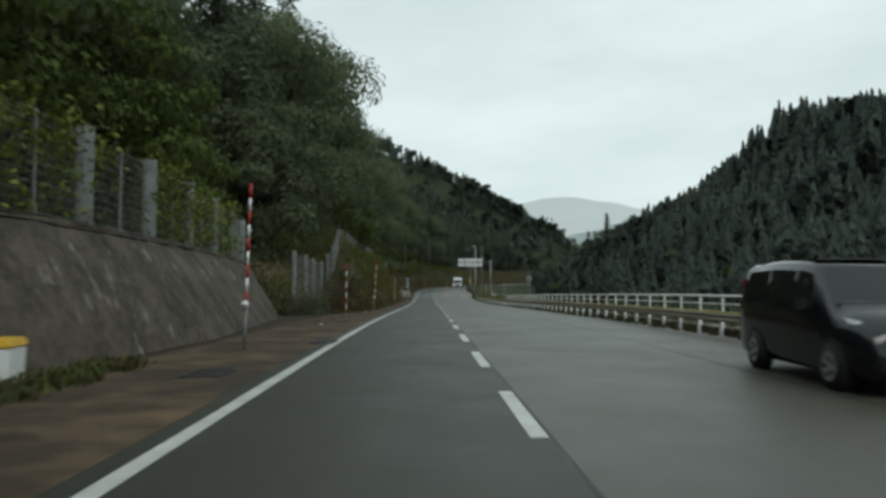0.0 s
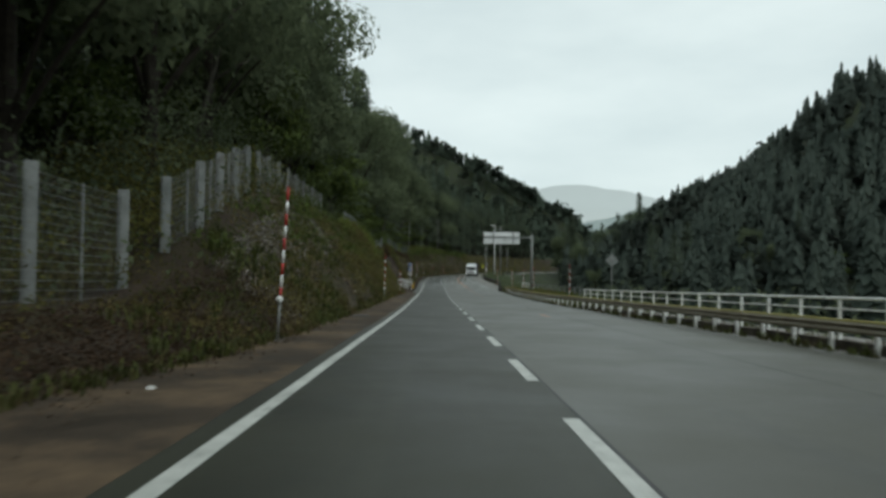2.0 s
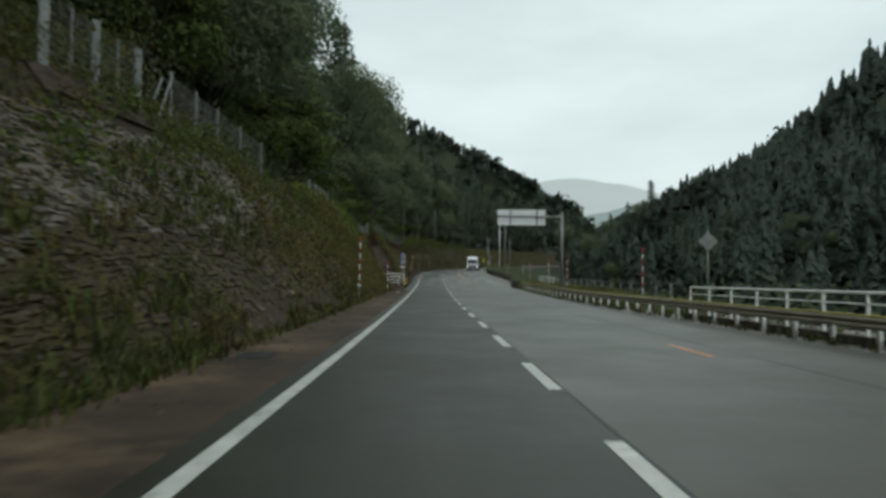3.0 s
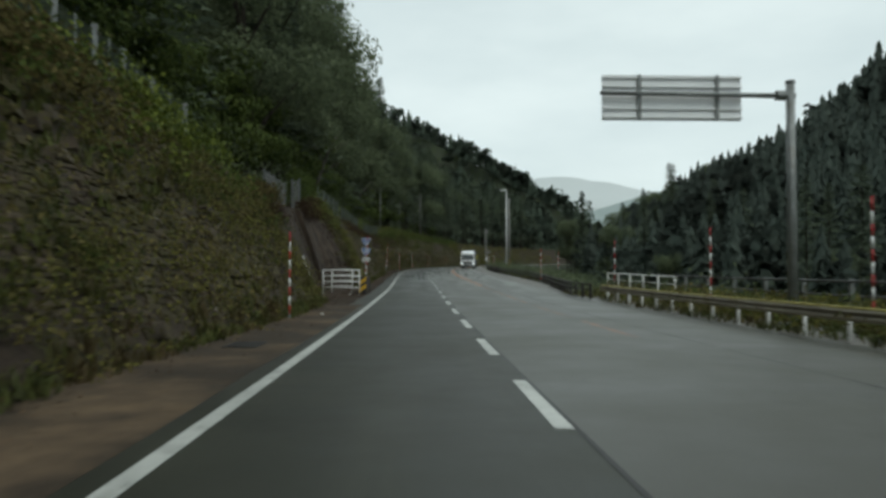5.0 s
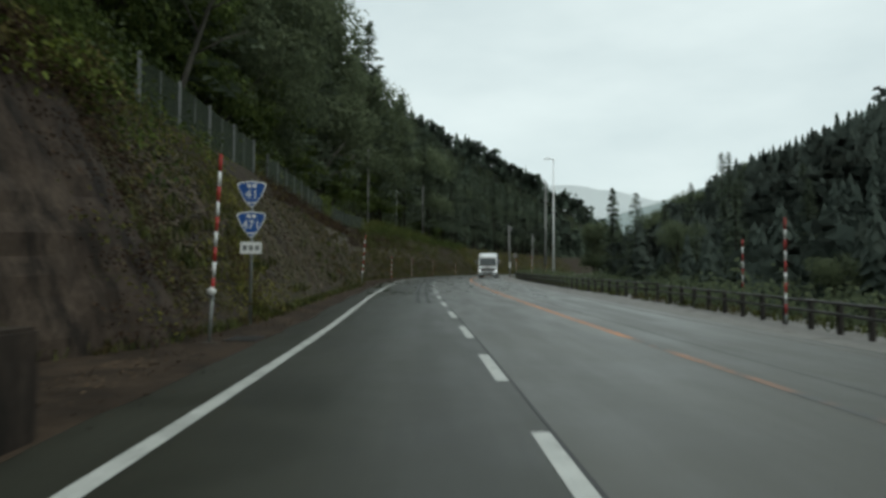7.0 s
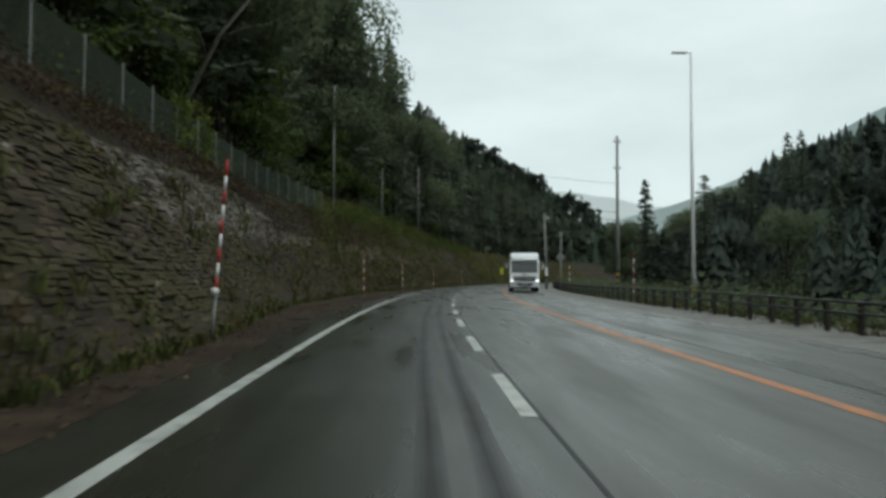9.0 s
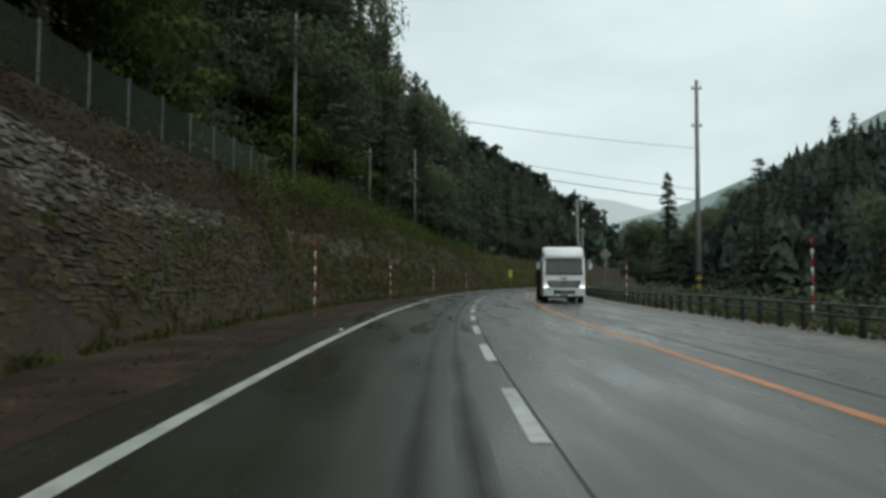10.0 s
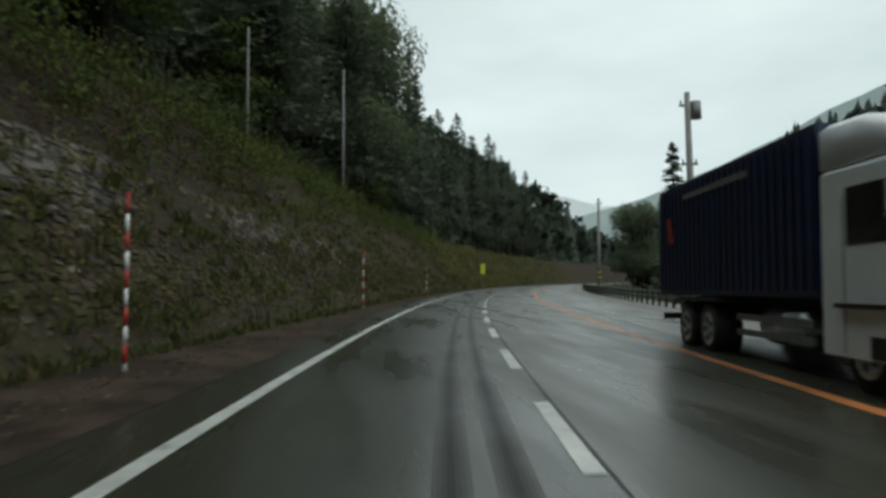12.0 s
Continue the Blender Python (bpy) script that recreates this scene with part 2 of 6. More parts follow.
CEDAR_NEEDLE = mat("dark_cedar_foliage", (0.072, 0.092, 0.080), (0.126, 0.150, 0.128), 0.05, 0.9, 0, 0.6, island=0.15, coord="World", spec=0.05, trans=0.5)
# Raised, bluish tone puts some distance haze into the colour.
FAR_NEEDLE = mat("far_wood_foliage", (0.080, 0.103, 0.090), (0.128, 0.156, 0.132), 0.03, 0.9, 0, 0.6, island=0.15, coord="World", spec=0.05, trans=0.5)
GRASS = mat("wet_grass", (0.032, 0.040, 0.011), (0.098, 0.112, 0.030), 0.6, 0.7, 0, 3, island=0.8, third=(0.09, 0.065, 0.03), third_scale=0.5, coord="World", spec=0.25, trans=0.25)
LEAF_B = mat("browning_weeds", (0.066, 0.055, 0.022), (0.195, 0.164, 0.066), 0.5, 0.8, 0, 2, island=0.8, third=(0.062, 0.084, 0.024), third_scale=0.3, coord="World", spec=0.15, trans=0.4)
LEAF_W = mat("olive_weeds", (0.085, 0.088, 0.024), (0.235, 0.222, 0.064), 0.5, 0.8, 0, 2, island=0.8, third=(0.070, 0.088, 0.028), third_scale=0.35, coord="World", spec=0.15, trans=0.45)
DRY_REED = mat("dry_reed", (0.13, 0.098, 0.055), (0.36, 0.29, 0.18), 0.8, 0.8, 0, 3, island=0.8, third=(0.05, 0.065, 0.02), third_scale=0.8, coord="World", spec=0.15, trans=0.3)
LITTER = mat("fallen_leaf", (0.040, 0.026, 0.016), (0.130, 0.086, 0.050), 0.6, 0.7, 0, 3, island=0.9, coord="World", spec=0.25)
DEAD_FERN = mat("dead_fern", (0.030, 0.020, 0.013), (0.080, 0.052, 0.034), 0.6, 0.85, 0, 3, island=0.8, coord="World", spec=0.12, trans=0.2)
BARK = mat("bark", (0.018, 0.015, 0.012), (0.060, 0.052, 0.042), 2.5, 0.9, 0.6, 14, coord="Object", spec=0.2)
PALE_BARK = mat("pale_bark", (0.06, 0.055, 0.045), (0.15, 0.14, 0.12), 2.5, 0.9, 0.4, 14, coord="Object", spec=0.2)
POLE_CONC = mat("utility_pole_concrete", (0.16, 0.16, 0.155), (0.27, 0.27, 0.26), 1.5, 0.8, 0.15, 25, coord="World")
BLUE_SIGN = mat("blue_sign_sheet", (0.012, 0.07, 0.27), (0.018, 0.10, 0.36), 3, 0.4, 0, 40, coord="World")
CAR_BLACK = mat("black_car_paint", (0.006, 0.007, 0.009), (0.010, 0.012, 0.015), 1, 0.12, 0, 60, coord="Object")
TRUCK_BLUE = mat("blue_container_paint", (0.008, 0.014, 0.046), (0.018, 0.030, 0.088), 1.2, 0.4, 0.05, 20, third=(0.02, 0.024, 0.05), third_scale=0.7, coord="Object")
TRUCK_WHITE = mat("white_cab_paint", (0.78, 0.80, 0.81), (0.88, 0.90, 0.91), 1.2, 0.3, 0, 20, coord="Object")
CHROME = mat("chrome", (0.45, 0.46, 0.47), (0.62, 0.63, 0.64), 3, 0.25, 0, 20, metal=0.8, coord="Object")
DARK_GLASS = mat("dark_vehicle_glass", (0.010, 0.013, 0.014), (0.016, 0.02, 0.021), 1, 0.05, 0, 20, coord="Object", spec=0.35)
RUBBER = mat("rubber", (0.010, 0.010, 0.010), (0.022, 0.022, 0.022), 3, 0.8, 0.2, 40, coord="Object")
GRIME = mat("dark_chassis", (0.010, 0.010, 0.010), (0.03, 0.028, 0.026), 2, 0.7, 0.2, 20, coord="Object")
LAMP_GLASS = mat("headlamp_glass", (0.16, 0.17, 0.18), (0.50, 0.52, 0.53), 9, 0.3, 0.3, 30, coord="Object", spec=0.3)
HEADLIGHT = glow("lit_headlight", (0.95, 0.97, 1.0), 1.0)
TRUCK_GLASS = mat("lorry_windscreen", (0.018, 0.024, 0.023), (0.050, 0.060, 0.057), 1.6, 0.06, 0, 3, coord="Object", spec=0.8)
# Haze over the far mountains is put into these materials as emission.
HAZE_HILL = glow("haze_glow_mountain", (0.43, 0.475, 0.495), 0.74, (0.1, 0.12, 0.12))
HAZE_RIDGE = glow("haze_glow_ridge", (0.13, 0.165, 0.16), 0.45)


# ---- mesh helpers ----
class Mesh:
    """Collects vertices and faces of one mesh."""

    def __init__(self):
        self.v, self.f = [], []

    def add(self, verts, faces):
        n = len(self.v)
        self.v.extend(tuple(p) for p in verts)
        self.f.extend(tuple(i + n for i in q) for q in faces)
        return self

    def box(self, c, s, m=None, top=(1, 1)):
        x, y, z = s[0] / 2, s[1] / 2, s[2] / 2
        a, b = top
        pts = [Vector(p) for p in ((-x, -y, -z), (x, -y, -z), (x, y, -z), (-x, y, -z),
                                   (-x * a, -y * b, z), (x * a, -y * b, z), (x * a, y * b, z), (-x * a, y * b, z))]
        if m is not None:
            pts = [m @ p for p in pts]
        c = Vector(c)
        return self.add([p + c for p in pts], [(3, 2, 1, 0), (4, 5, 6, 7), (0, 1, 5, 4), (1, 2, 6, 5), (2, 3, 7, 6), (3, 0, 4, 7)])

    def tube(self, path, r, n=8, r_end=None, caps=True):
        path = [Vector(p) for p in path]
        k = len(path)
        rings = []
        for i, p in enumerate(path):
            d = (path[min(i + 1, k - 1)] - path[max(i - 1, 0)]).normalized()
            u = d.cross(Vector((0, 0, 1)) if abs(d.z) < 0.95 else Vector((1, 0, 0))).normalized()
            w = u.cross(d)
            rr = r if r_end is None else r + (r_end - r) * i / (k - 1)
            rings.append([p + (u * math.cos(a) + w * math.sin(a)) * rr for a in (2 * math.pi * j / n for j in range(n))])
        faces = []
        for i in range(k - 1):
            for j in range(n):
                a, b = i * n + j, i * n + (j + 1) % n
                faces.append((a, b, b + n, a + n))
        if caps:
            faces.append(tuple(range(n))[::-1])
            faces.append(tuple(range((k - 1) * n, k * n)))
        return self.add([p for ring in rings for p in ring], faces)

    def prism(self, outline, axis_pts):
        """Extrudes an outline (2D pairs mapped by a function) between two positions."""
        k = len(outline)
        a = [axis_pts(p, 0) for p in outline]
        b = [axis_pts(p, 1) for p in outline]
        faces = [tuple(range(k))[::-1], tuple(range(k, 2 * k))]
        faces += [(i, (i + 1) % k, (i + 1) % k + k, i + k) for i in range(k)]
        return self.add(a + b, faces)

    def loft(self, rings, closed=True, caps=True):
        k, n = len(rings), len(rings[0])
        faces = []
        for i in range(k - 1):
            for j in range(n if closed else n - 1):
                a, b = i * n + j, i * n + (j + 1) % n
                faces.append((a, b, b + n, a + n))
        if caps and closed:
            faces.append(tuple(range(n))[::-1])
            faces.append(tuple(range((k - 1) * n, k * n)))
        return self.add([p for r in rings for p in r], faces)

    def data(self, name, material, smooth=False):
        me = bpy.data.meshes.new(name)
        me.from_pydata(self.v, [], self.f)
        me.materials.append(material)
        if smooth:
            me.polygons.foreach_set("use_smooth", [True] * len(me.polygons))
        me.update()
        return me


def fix_normals(me):
    bm = bmesh.new()
    bm.from_mesh(me)
    bmesh.ops.recalc_face_normals(bm, faces=bm.faces)
    bm.to_mesh(me)
    bm.free()


def bevelled(me, width, segments=2):
    bm = bmesh.new()
    bm.from_mesh(me)
    bmesh.ops.recalc_face_normals(bm, faces=bm.faces)
    bmesh.ops.bevel(bm, geom=bm.edges[:], offset=width, segments=segments, affect="EDGES", clamp_overlap=True)
    bm.to_mesh(me)
    bm.free()


def part(name, mesh, material, parent, label="", smooth=False, bevel=0.0, kind=""):
    me = mesh.data(name, material, smooth)
    fix_normals(me)
    if bevel:
        bevelled(me, bevel)
    ob = new(name, me)
    ob.parent = parent
    return tagged(ob, label=label, kind=kind)


def thing(name, m, label, category, group="", kind=""):
    ob = new(name)
    ob.matrix_basis = m
    ob.empty_display_size = 0.2
    return tagged(ob, label, category, group, kind)


def lone(name, mesh, material, label, category, kind="", smooth=False, group=""):
    me = mesh.data(name, material, smooth)
    fix_normals(me)
    return tagged(new(name, me), label, category, group, kind)


# ---- the road's line: station y, x of the lane line, z of the surface ----
KY = np.array([-120, -60, -30, 0, 25, 50, 75, 100, 125, 150, 175, 200, 220, 240, 260, 280, 300, 320, 340, 360, 400, 440, 480, 520, 560, 640])
KX = np.array([0, 0.02, 0.03, 0.03, 0.04, 0.20, 0.335, 0.35, 0.44, 0.55, 0.45, 0.89, 2.05, 4.05, 6.8, 10.3, 14.6, 19.7, 25.5, 32.0, 47.5, 65.9, 87.4, 112, 139, 205])
KZ = np.array([0, -0.01, -0.01, -0.01, -0.06, -0.32, -0.66, -0.92, -0.96, -0.72, -0.25, 0.2, 0.48, 0.72, 0.95, 1.18, 1.41, 1.64, 1.87, 2.1, 2.56, 3.02, 3.48, 3.94, 4.4, 5.3])


def hermite(y, values):
    if y > KY[-1]:
        return values[-1]
    if y < KY[0]:
        return values[0]
    slopes = np.gradient(values, KY)
    i = np.clip(np.searchsorted(KY, y) - 1, 0, len(KY) - 2)
    d = KY[i + 1] - KY[i]
    t = (y - KY[i]) / d
    return ((2 * t**3 - 3 * t**2 + 1) * values[i] + (t**3 - 2 * t**2 + t) * d * slopes[i]
            + (-2 * t**3 + 3 * t**2) * values[i + 1] + (t**3 - t**2) * d * slopes[i + 1])


def road_x(y):
    return float(hermite(y, KX))


def road_z(y):
    return float(hermite(y, KZ))


def road_slope(y):
    return (road_x(y + 1) - road_x(y - 1)) / 2


def at(y, off, h=0.0):
    """A place by station, sideways offset from the lane line and height over the road."""
    s = road_slope(y)
    return Vector((road_x(y) + off * math.sqrt(1 + s * s), y, road_z(y) + h))


def base(y, off, h=0.0, turn=0.0):
    p = at(y, off, h)
    return pose(p.x, p.y, p.z, 0, 0, -math.degrees(math.atan(road_slope(y))) + turn)


# ---- the valley: left bank and hill, right verge, river bed and far slope ----
def table(y, ys, vs):
    return float(np.interp(y, ys, vs))


def toe(y):
    return table(y, (-60, 13, 20, 33, 37, 40.5, 41.3, 42.6, 44.5, 52, 60, 75, 110, 122, 129, 132, 146, 149, 155, 188, 205, 231, 245, 259, 300), (-6.9, -6.8, -6.5, -7.5, -8.7, -10.6, -9.3, -7.0, -6.3, -5.4, -5.3, -5.4, -5.6, -5.2, -5.4, -7.2, -7.2, -5.9, -5.4, -5.2, -6.8, -7.0, -6.3, -5.8, -5.6))


def top_off(y):
    return table(y, (-60, 15, 22, 33, 36.7, 40.5, 41.3, 43, 55, 57, 60.7, 65.7, 72, 79, 120, 128, 147, 165, 190, 200, 215, 240, 292, 400), (-7.8, -7.9, -8.2, -9.2, -9.8, -11.8, -10.4, -8.6, -8.8, -8.6, -8.2, -8.5, -9.1, -9.4, -9.6, -8.8, -8.9, -8.9, -8.6, -9.2, -9.9, -10.3, -11.3, -12))


def top_h(y):
    return table(y, (-60, 34, 40.7, 41.6, 55, 57.6, 58.7, 60.7, 63.6, 65.7, 72, 82, 118, 130, 142, 150, 163, 178, 190, 215, 232, 245, 265, 292, 400), (2.4, 2.4, 2.4, 0.95, 0.9, 1.35, 2.0, 2.75, 3.5, 4.1, 5.4, 6.1, 6.4, 5.0, 4.9, 5.8, 5.9, 5.7, 5.3, 5.5, 5.9, 6.7, 7.0, 6.9, 6.5))


def bank(y, u, out=0.0):
    """A point on the left bank: u runs from 0 at its toe to 1 at its top; out lifts it off the face."""
    a, b, h = toe(y), top_off(y), top_h(y)
    n = Vector((h, 0, a - b)).normalized()
    lean = 0.12 * math.sin(math.pi * u)
    return at(y, a + (b - a) * u + lean, h * u) + n * out


def hill_height(y, d):
    """Height over the bank's top, d metres behind it."""
    near = table(y, (-60, 250, 420, 560, 900), (0.80, 0.78, 0.58, 0.38, 0.38))
    curve = table(y, (-60, 300, 560, 900), (0.0, 0.0, 0.0009, 0.0009))
    lim = table(y, (-60, 250, 420, 640, 700, 800, 900, 1100), (110, 120, 140, 170, 120, 60, 30, 15))
    g = d * (near + curve * min(d, 220)) * min(1.0, 0.45 + d / 25)
    g = lim * math.tanh(g / lim)
    cut = table(y, (500, 600), (0, 1)) * table(d, (0, 50, 70, 84, 400), (10, 21, 12, 6, 5))
    g = max(g - cut, min(g, 0.5))
    return g + 1.6 * noise.noise((d * 0.07, y * 0.07, 3.1)) * min(1, d / 8) + 6 * noise.noise((d * 0.012, y * 0.012, 7.7)) * min(1, d / 60)


def right_height(y, off):
    """Height over the road's level on the river side."""
    if off < 10.6:
        return -0.05
    start = table(y, (-100, 150, 300, 400, 450), (34, 36, 34, 22, 13))
    if off < start:
        t = (off - 10.6) / 20.6
        return -0.05 - 6.0 * min(1.0, t * 1.6)
    crest = table(y, (-100, 150, 250, 330, 437, 520, 650, 800), (137, 136, 132, 118, 66, 48, 60, 90))
    high = table(y, (-100, 150, 225, 270, 298, 318, 338, 360, 425, 470, 540, 650, 800, 1000), (48, 48, 50, 57, 62, 60, 53, 46, 38, 38, 37, 28, 20, 5))
    low = -0.05 - 6.0 * min(1.0, (start - 10.6) / 20.6 * 1.6)
    t = (off - start) / (crest - start)
    bend = table(y, (300, 400), (1.45, 1.0))
    h = low + (high - low) * (t**bend if t < 1 else 1 + 0.12 * math.tanh(t - 1))
    return h + 4 * noise.noise((off * 0.02, y * 0.02, 1.3)) * min(1, t * 3)


def ground_left(y, off):
    """Ground height on the hill side, by station and offset."""
    a, b, h = toe(y), top_off(y), top_h(y)
    if off > a:
        return -0.03
    if off > b:
        return h * (a - off) / (a - b)
    if off > b - 1.4:
        return h
    return h + hill_height(y, b - 1.4 - off)


def ground_point(y, off):
    h = ground_left(y, off) if off < 0 else right_height(y, off)
    return at(y, off, h)


def build_ground():
    m = Mesh()
    ys = [-900, -500, -300, -200, -140] + list(np.arange(-110, 45, 2.5)) + list(np.arange(45, 130, 2.5)) + list(np.arange(130, 330, 3.5)) + list(np.arange(330, 700, 14)) + [730, 780, 850, 950, 1100, 1400, 2000, 3200]
    lefts = [0, 0.6, 1.4, 3, 5, 8, 12, 17, 23, 30, 38, 48, 60, 75, 95, 120, 150, 190, 240, 320, 450, 800]
    rights = [9.0, 10.6, 11.2, 13, 16, 20, 25, 30, 34, 37, 42, 48, 56, 66, 78, 92, 108, 126, 146, 170, 210, 270, 400, 800]
    cols = 0
    for y in ys:
        a, b = toe(y), top_off(y)
        row = [at(y, b - d, ground_left(y, b - d)) for d in reversed(lefts)]
        row += [bank(y, u, -0.06) for u in (0.85, 0.7, 0.5, 0.3, 0.15)]
        row += [at(y, a, 0.0), at(y, a + 0.5, -0.02), at(y, -4.0, -0.05), at(y, 0, -0.06), at(y, 6.8, -0.05)]
        row += [at(y, o, right_height(y, o)) for o in rights]
        cols = len(row)
        m.v.extend(tuple(p) for p in row)
    for i in range(len(ys) - 1):
        for j in range(cols - 1):
            q = i * cols + j
            m.f.append((q, q + 1, q + cols + 1, q + cols))
    me = m.data("ground", SOIL, True)
    me.materials.append(BANK_SOIL)
    k = len(lefts) - 4
    me.polygons.foreach_set("material_index", [1 if k <= i % (cols - 1) <= len(lefts) + 10 else 0 for i in range(len(me.polygons))])
    tagged(new("ground", me), "wooded valley sides with a dark earth bank", "ground", kind="structure")


build_ground()


def strip(y0, y1, a, b, h, step=2.0, thick=0.0, wob=0.0):
    m = Mesh()
    n = max(2, int((y1 - y0) / step) + 1)
    ys = [y0 + (y1 - y0) * i / (n - 1) for i in range(n)]
    rows = []
    for y in ys:
        e = wob * noise.noise((y * 0.35, a, 0.5)) if wob else 0
        rows.append([at(y, a + e, h), at(y, b - e * 0.3, h)])
    m.loft(rows, closed=False, caps=False)
    return m


road = thing("road", pose(0, 0, 0), "wet three-lane mountain road with worn asphalt", "road", kind="structure")
part("slow_lane", strip(-300, 560, -3.72, 0.10, 0.0, 2.5, wob=0.10), ASPHALT_L, road, "darker patched asphalt lane")
part("far_lanes", strip(-300, 560, 0.09, 7.0, 0.001, 2.5), ASPHALT_R, road, "pale worn asphalt lanes")
part("shoulder", strip(-300, 127, -6.1, -3.50, 0.002, 2.0, wob=0.25), SHOULDER, road, "brown dirt shoulder")
part("asphalt_margin", strip(127, 330, -4.6, -3.66, -0.001, 1.5, wob=0.06), ASPHALT_L, road, "dark soaked asphalt outside the edge line")
part("mud_strip", strip(127, 330, -7.0, -4.05, 0.003, 1.2, wob=0.5), MUD, road, "brown mud with fallen leaves")
part("edge_line", strip(-300, 560, -3.26, -3.08, 0.005, 2.0, wob=0.015), ROAD_WHITE, road, "solid white edge line")
part("old_centre_line", strip(112, 151, 3.22, 3.38, 0.005, 2.0, wob=0.03), ROAD_ORANGE_WORN, road, "nearly worn-off orange line")
part("orange_patch", strip(71.0, 73.6, 3.40, 3.55, 0.005, 1.0, wob=0.03), ROAD_ORANGE, road, "short orange paint remnant")
part("centre_line", strip(151, 560, 3.20, 3.40, 0.005, 2.0, wob=0.02), ROAD_ORANGE, road, "worn orange centre line")
part("lane_seam", strip(-300, 300, 0.092, 0.132, 0.004, 2.0, wob=0.03), SEAM, road, "dark tar joint")
part("far_seam", strip(-300, 300, 4.15, 4.20, 0.004, 2.0, wob=0.05), SEAM, road, "dark tar joint")
part("verge_line", strip(140, 420, 6.45, 6.6, 0.005, 2.0, wob=0.03), LIGHT_CONC, road, "faded white outer line")
part("right_verge", strip(-300, 420, 6.95, 10.3, -0.02, 2.5, wob=0.2), LIGHT_CONC, road, "pale wet gravel verge")
for o in (-1.10, -0.67):
    for k in range(4):
        e = 0.035 * k
        part("tyre_track", strip(165, 300, o + e, o + 0.26 - e * 1.1, 0.002 + 0.0004 * k, 0.8, wob=0.07), TRACKS[k], road, "dark wet tyre track")
m = Mesh()
m.loft([[at(136.55 + 0.12 * noise.noise((o, 2, 1)), o, 0.0045), at(136.62 + 0.12 * noise.noise((o, 2, 1)), o, 0.0045)] for o in [0.1 + 0.4 * k for k in range(17)]], closed=False, caps=False)
part("cross_joint", m, SEAM, road, "dark joint across the lanes")
DASH0 = 18.83
for k in range(-12, 60):
    y0 = DASH0 + 6.0 * k
    if y0 < -60 or y0 > 330:
        continue
    part("lane_dash", strip(y0, y0 + 3.0, -0.085, 0.085, 0.006, 0.75), ROAD_WHITE, road)

# ---- left side: walls, masonry, culvert ----
def slab_on_bank(y0, y1, u0, u1, lift, thick, step=0.6, nu=7, rough=1.0):
    """A plate that lies on the bank, with real thickness."""
    m = Mesh()
    n = max(2, int((y1 - y0) / step) + 1)
    rings = []
    for i in range(n):
        y = y0 + (y1 - y0) * i / (n - 1)
        outer = [bank(y, u0 + (u1 - u0) * k / nu, lift + rough * (0.03 * noise.noise((y * 0.5, k, 2)) + 0.035 * noise.noise((y * 1.7, k * 0.9, 8)))) for k in range(nu + 1)]
        inner = [bank(y, u0 + (u1 - u0) * k / nu, lift - thick) for k in range(nu, -1, -1)]
        rings.append(outer + inner)
    return m.loft(rings)


wall_a = thing("retaining_wall", base(10, -7), "stained sloping concrete retaining wall beside the road", "retaining wall", kind="structure")
inv = wall_a.matrix_basis.inverted()


def local(mesh, m):
    mesh.v = [tuple(m @ Vector(p)) for p in mesh.v]
    return mesh


for k in range(13):
    y0 = -42 + 6.5 * k
    y1 = min(y0 + 6.47, 40.7)
    if y1 > y0 + 1:
        part("panel", local(slab_on_bank(y0, y1, -0.03, 1.0, 0.16 + 0.006 * (k % 3), 0.4), inv), CONCRETE, wall_a)
part("coping", local(slab_on_bank(-42, 40.7, 0.985, 1.04, 0.20, 0.3), inv), CONCRETE, wall_a, "worn concrete coping")

footing = thing("fence_footing", base(76, -9.4), "rough grey concrete footing under the bank fence", "footing", kind="structure")
part("footing_slab", local(slab_on_bank(71.5, 82.5, 0.90, 1.0, 0.05, 0.4), footing.matrix_basis.inverted()), MOSSY, footing)

wall_b = thing("low_wall", base(50, -8.2), "low dark moss-covered wall under the fence", "retaining wall", kind="structure")
m = Mesh()
rings = []
for i in range(12):
    y = 40.4 + 15.6 * i / 11
    o = -8.25 - 0.03 * (y - 42)
    rings.append([at(y, o + 0.12, -0.1), at(y, o, 0.86), at(y, o - 0.5, 0.86), at(y, o - 0.5, -0.1)])
part("face", local(m.loft(rings), wall_b.matrix_basis.inverted()), MOSSY, wall_b)
m = Mesh()
m.box(at(41.0, -8.15, 0.42), (1.0, 0.9, 0.95))
part("end_block", local(m, wall_b.matrix_basis.inverted()), CONCRETE, wall_b, "square concrete end block", bevel=0.03)

culvert = thing("culvert_walls", base(136, -7), "rough brown-stained concrete walls of a side stream chute", "retaining wall", kind="structure")
inv = culvert.matrix_basis.inverted()
part("near_wing", local(slab_on_bank(130.2, 140.5, -0.02, 0.97, 0.2, 0.5, 0.3, 16, 2.0), inv), MOSSY, culvert)
part("far_wing", local(slab_on_bank(143.4, 150.4, -0.02, 0.93, 0.2, 0.5, 0.3, 16, 2.6), inv), MOSSY, culvert)
part("chute_floor", local(slab_on_bank(140.4, 143.5, -0.02, 1.0, -0.35, 0.2), inv), MOSSY, culvert, "dark wet chute between the walls")
for y in (140.5, 143.4):
    part("rib", local(slab_on_bank(y - 0.15, y + 0.15, -0.02, 0.98, 0.25, 0.9, 0.15, 14, 1.5), inv), MOSSY, culvert)

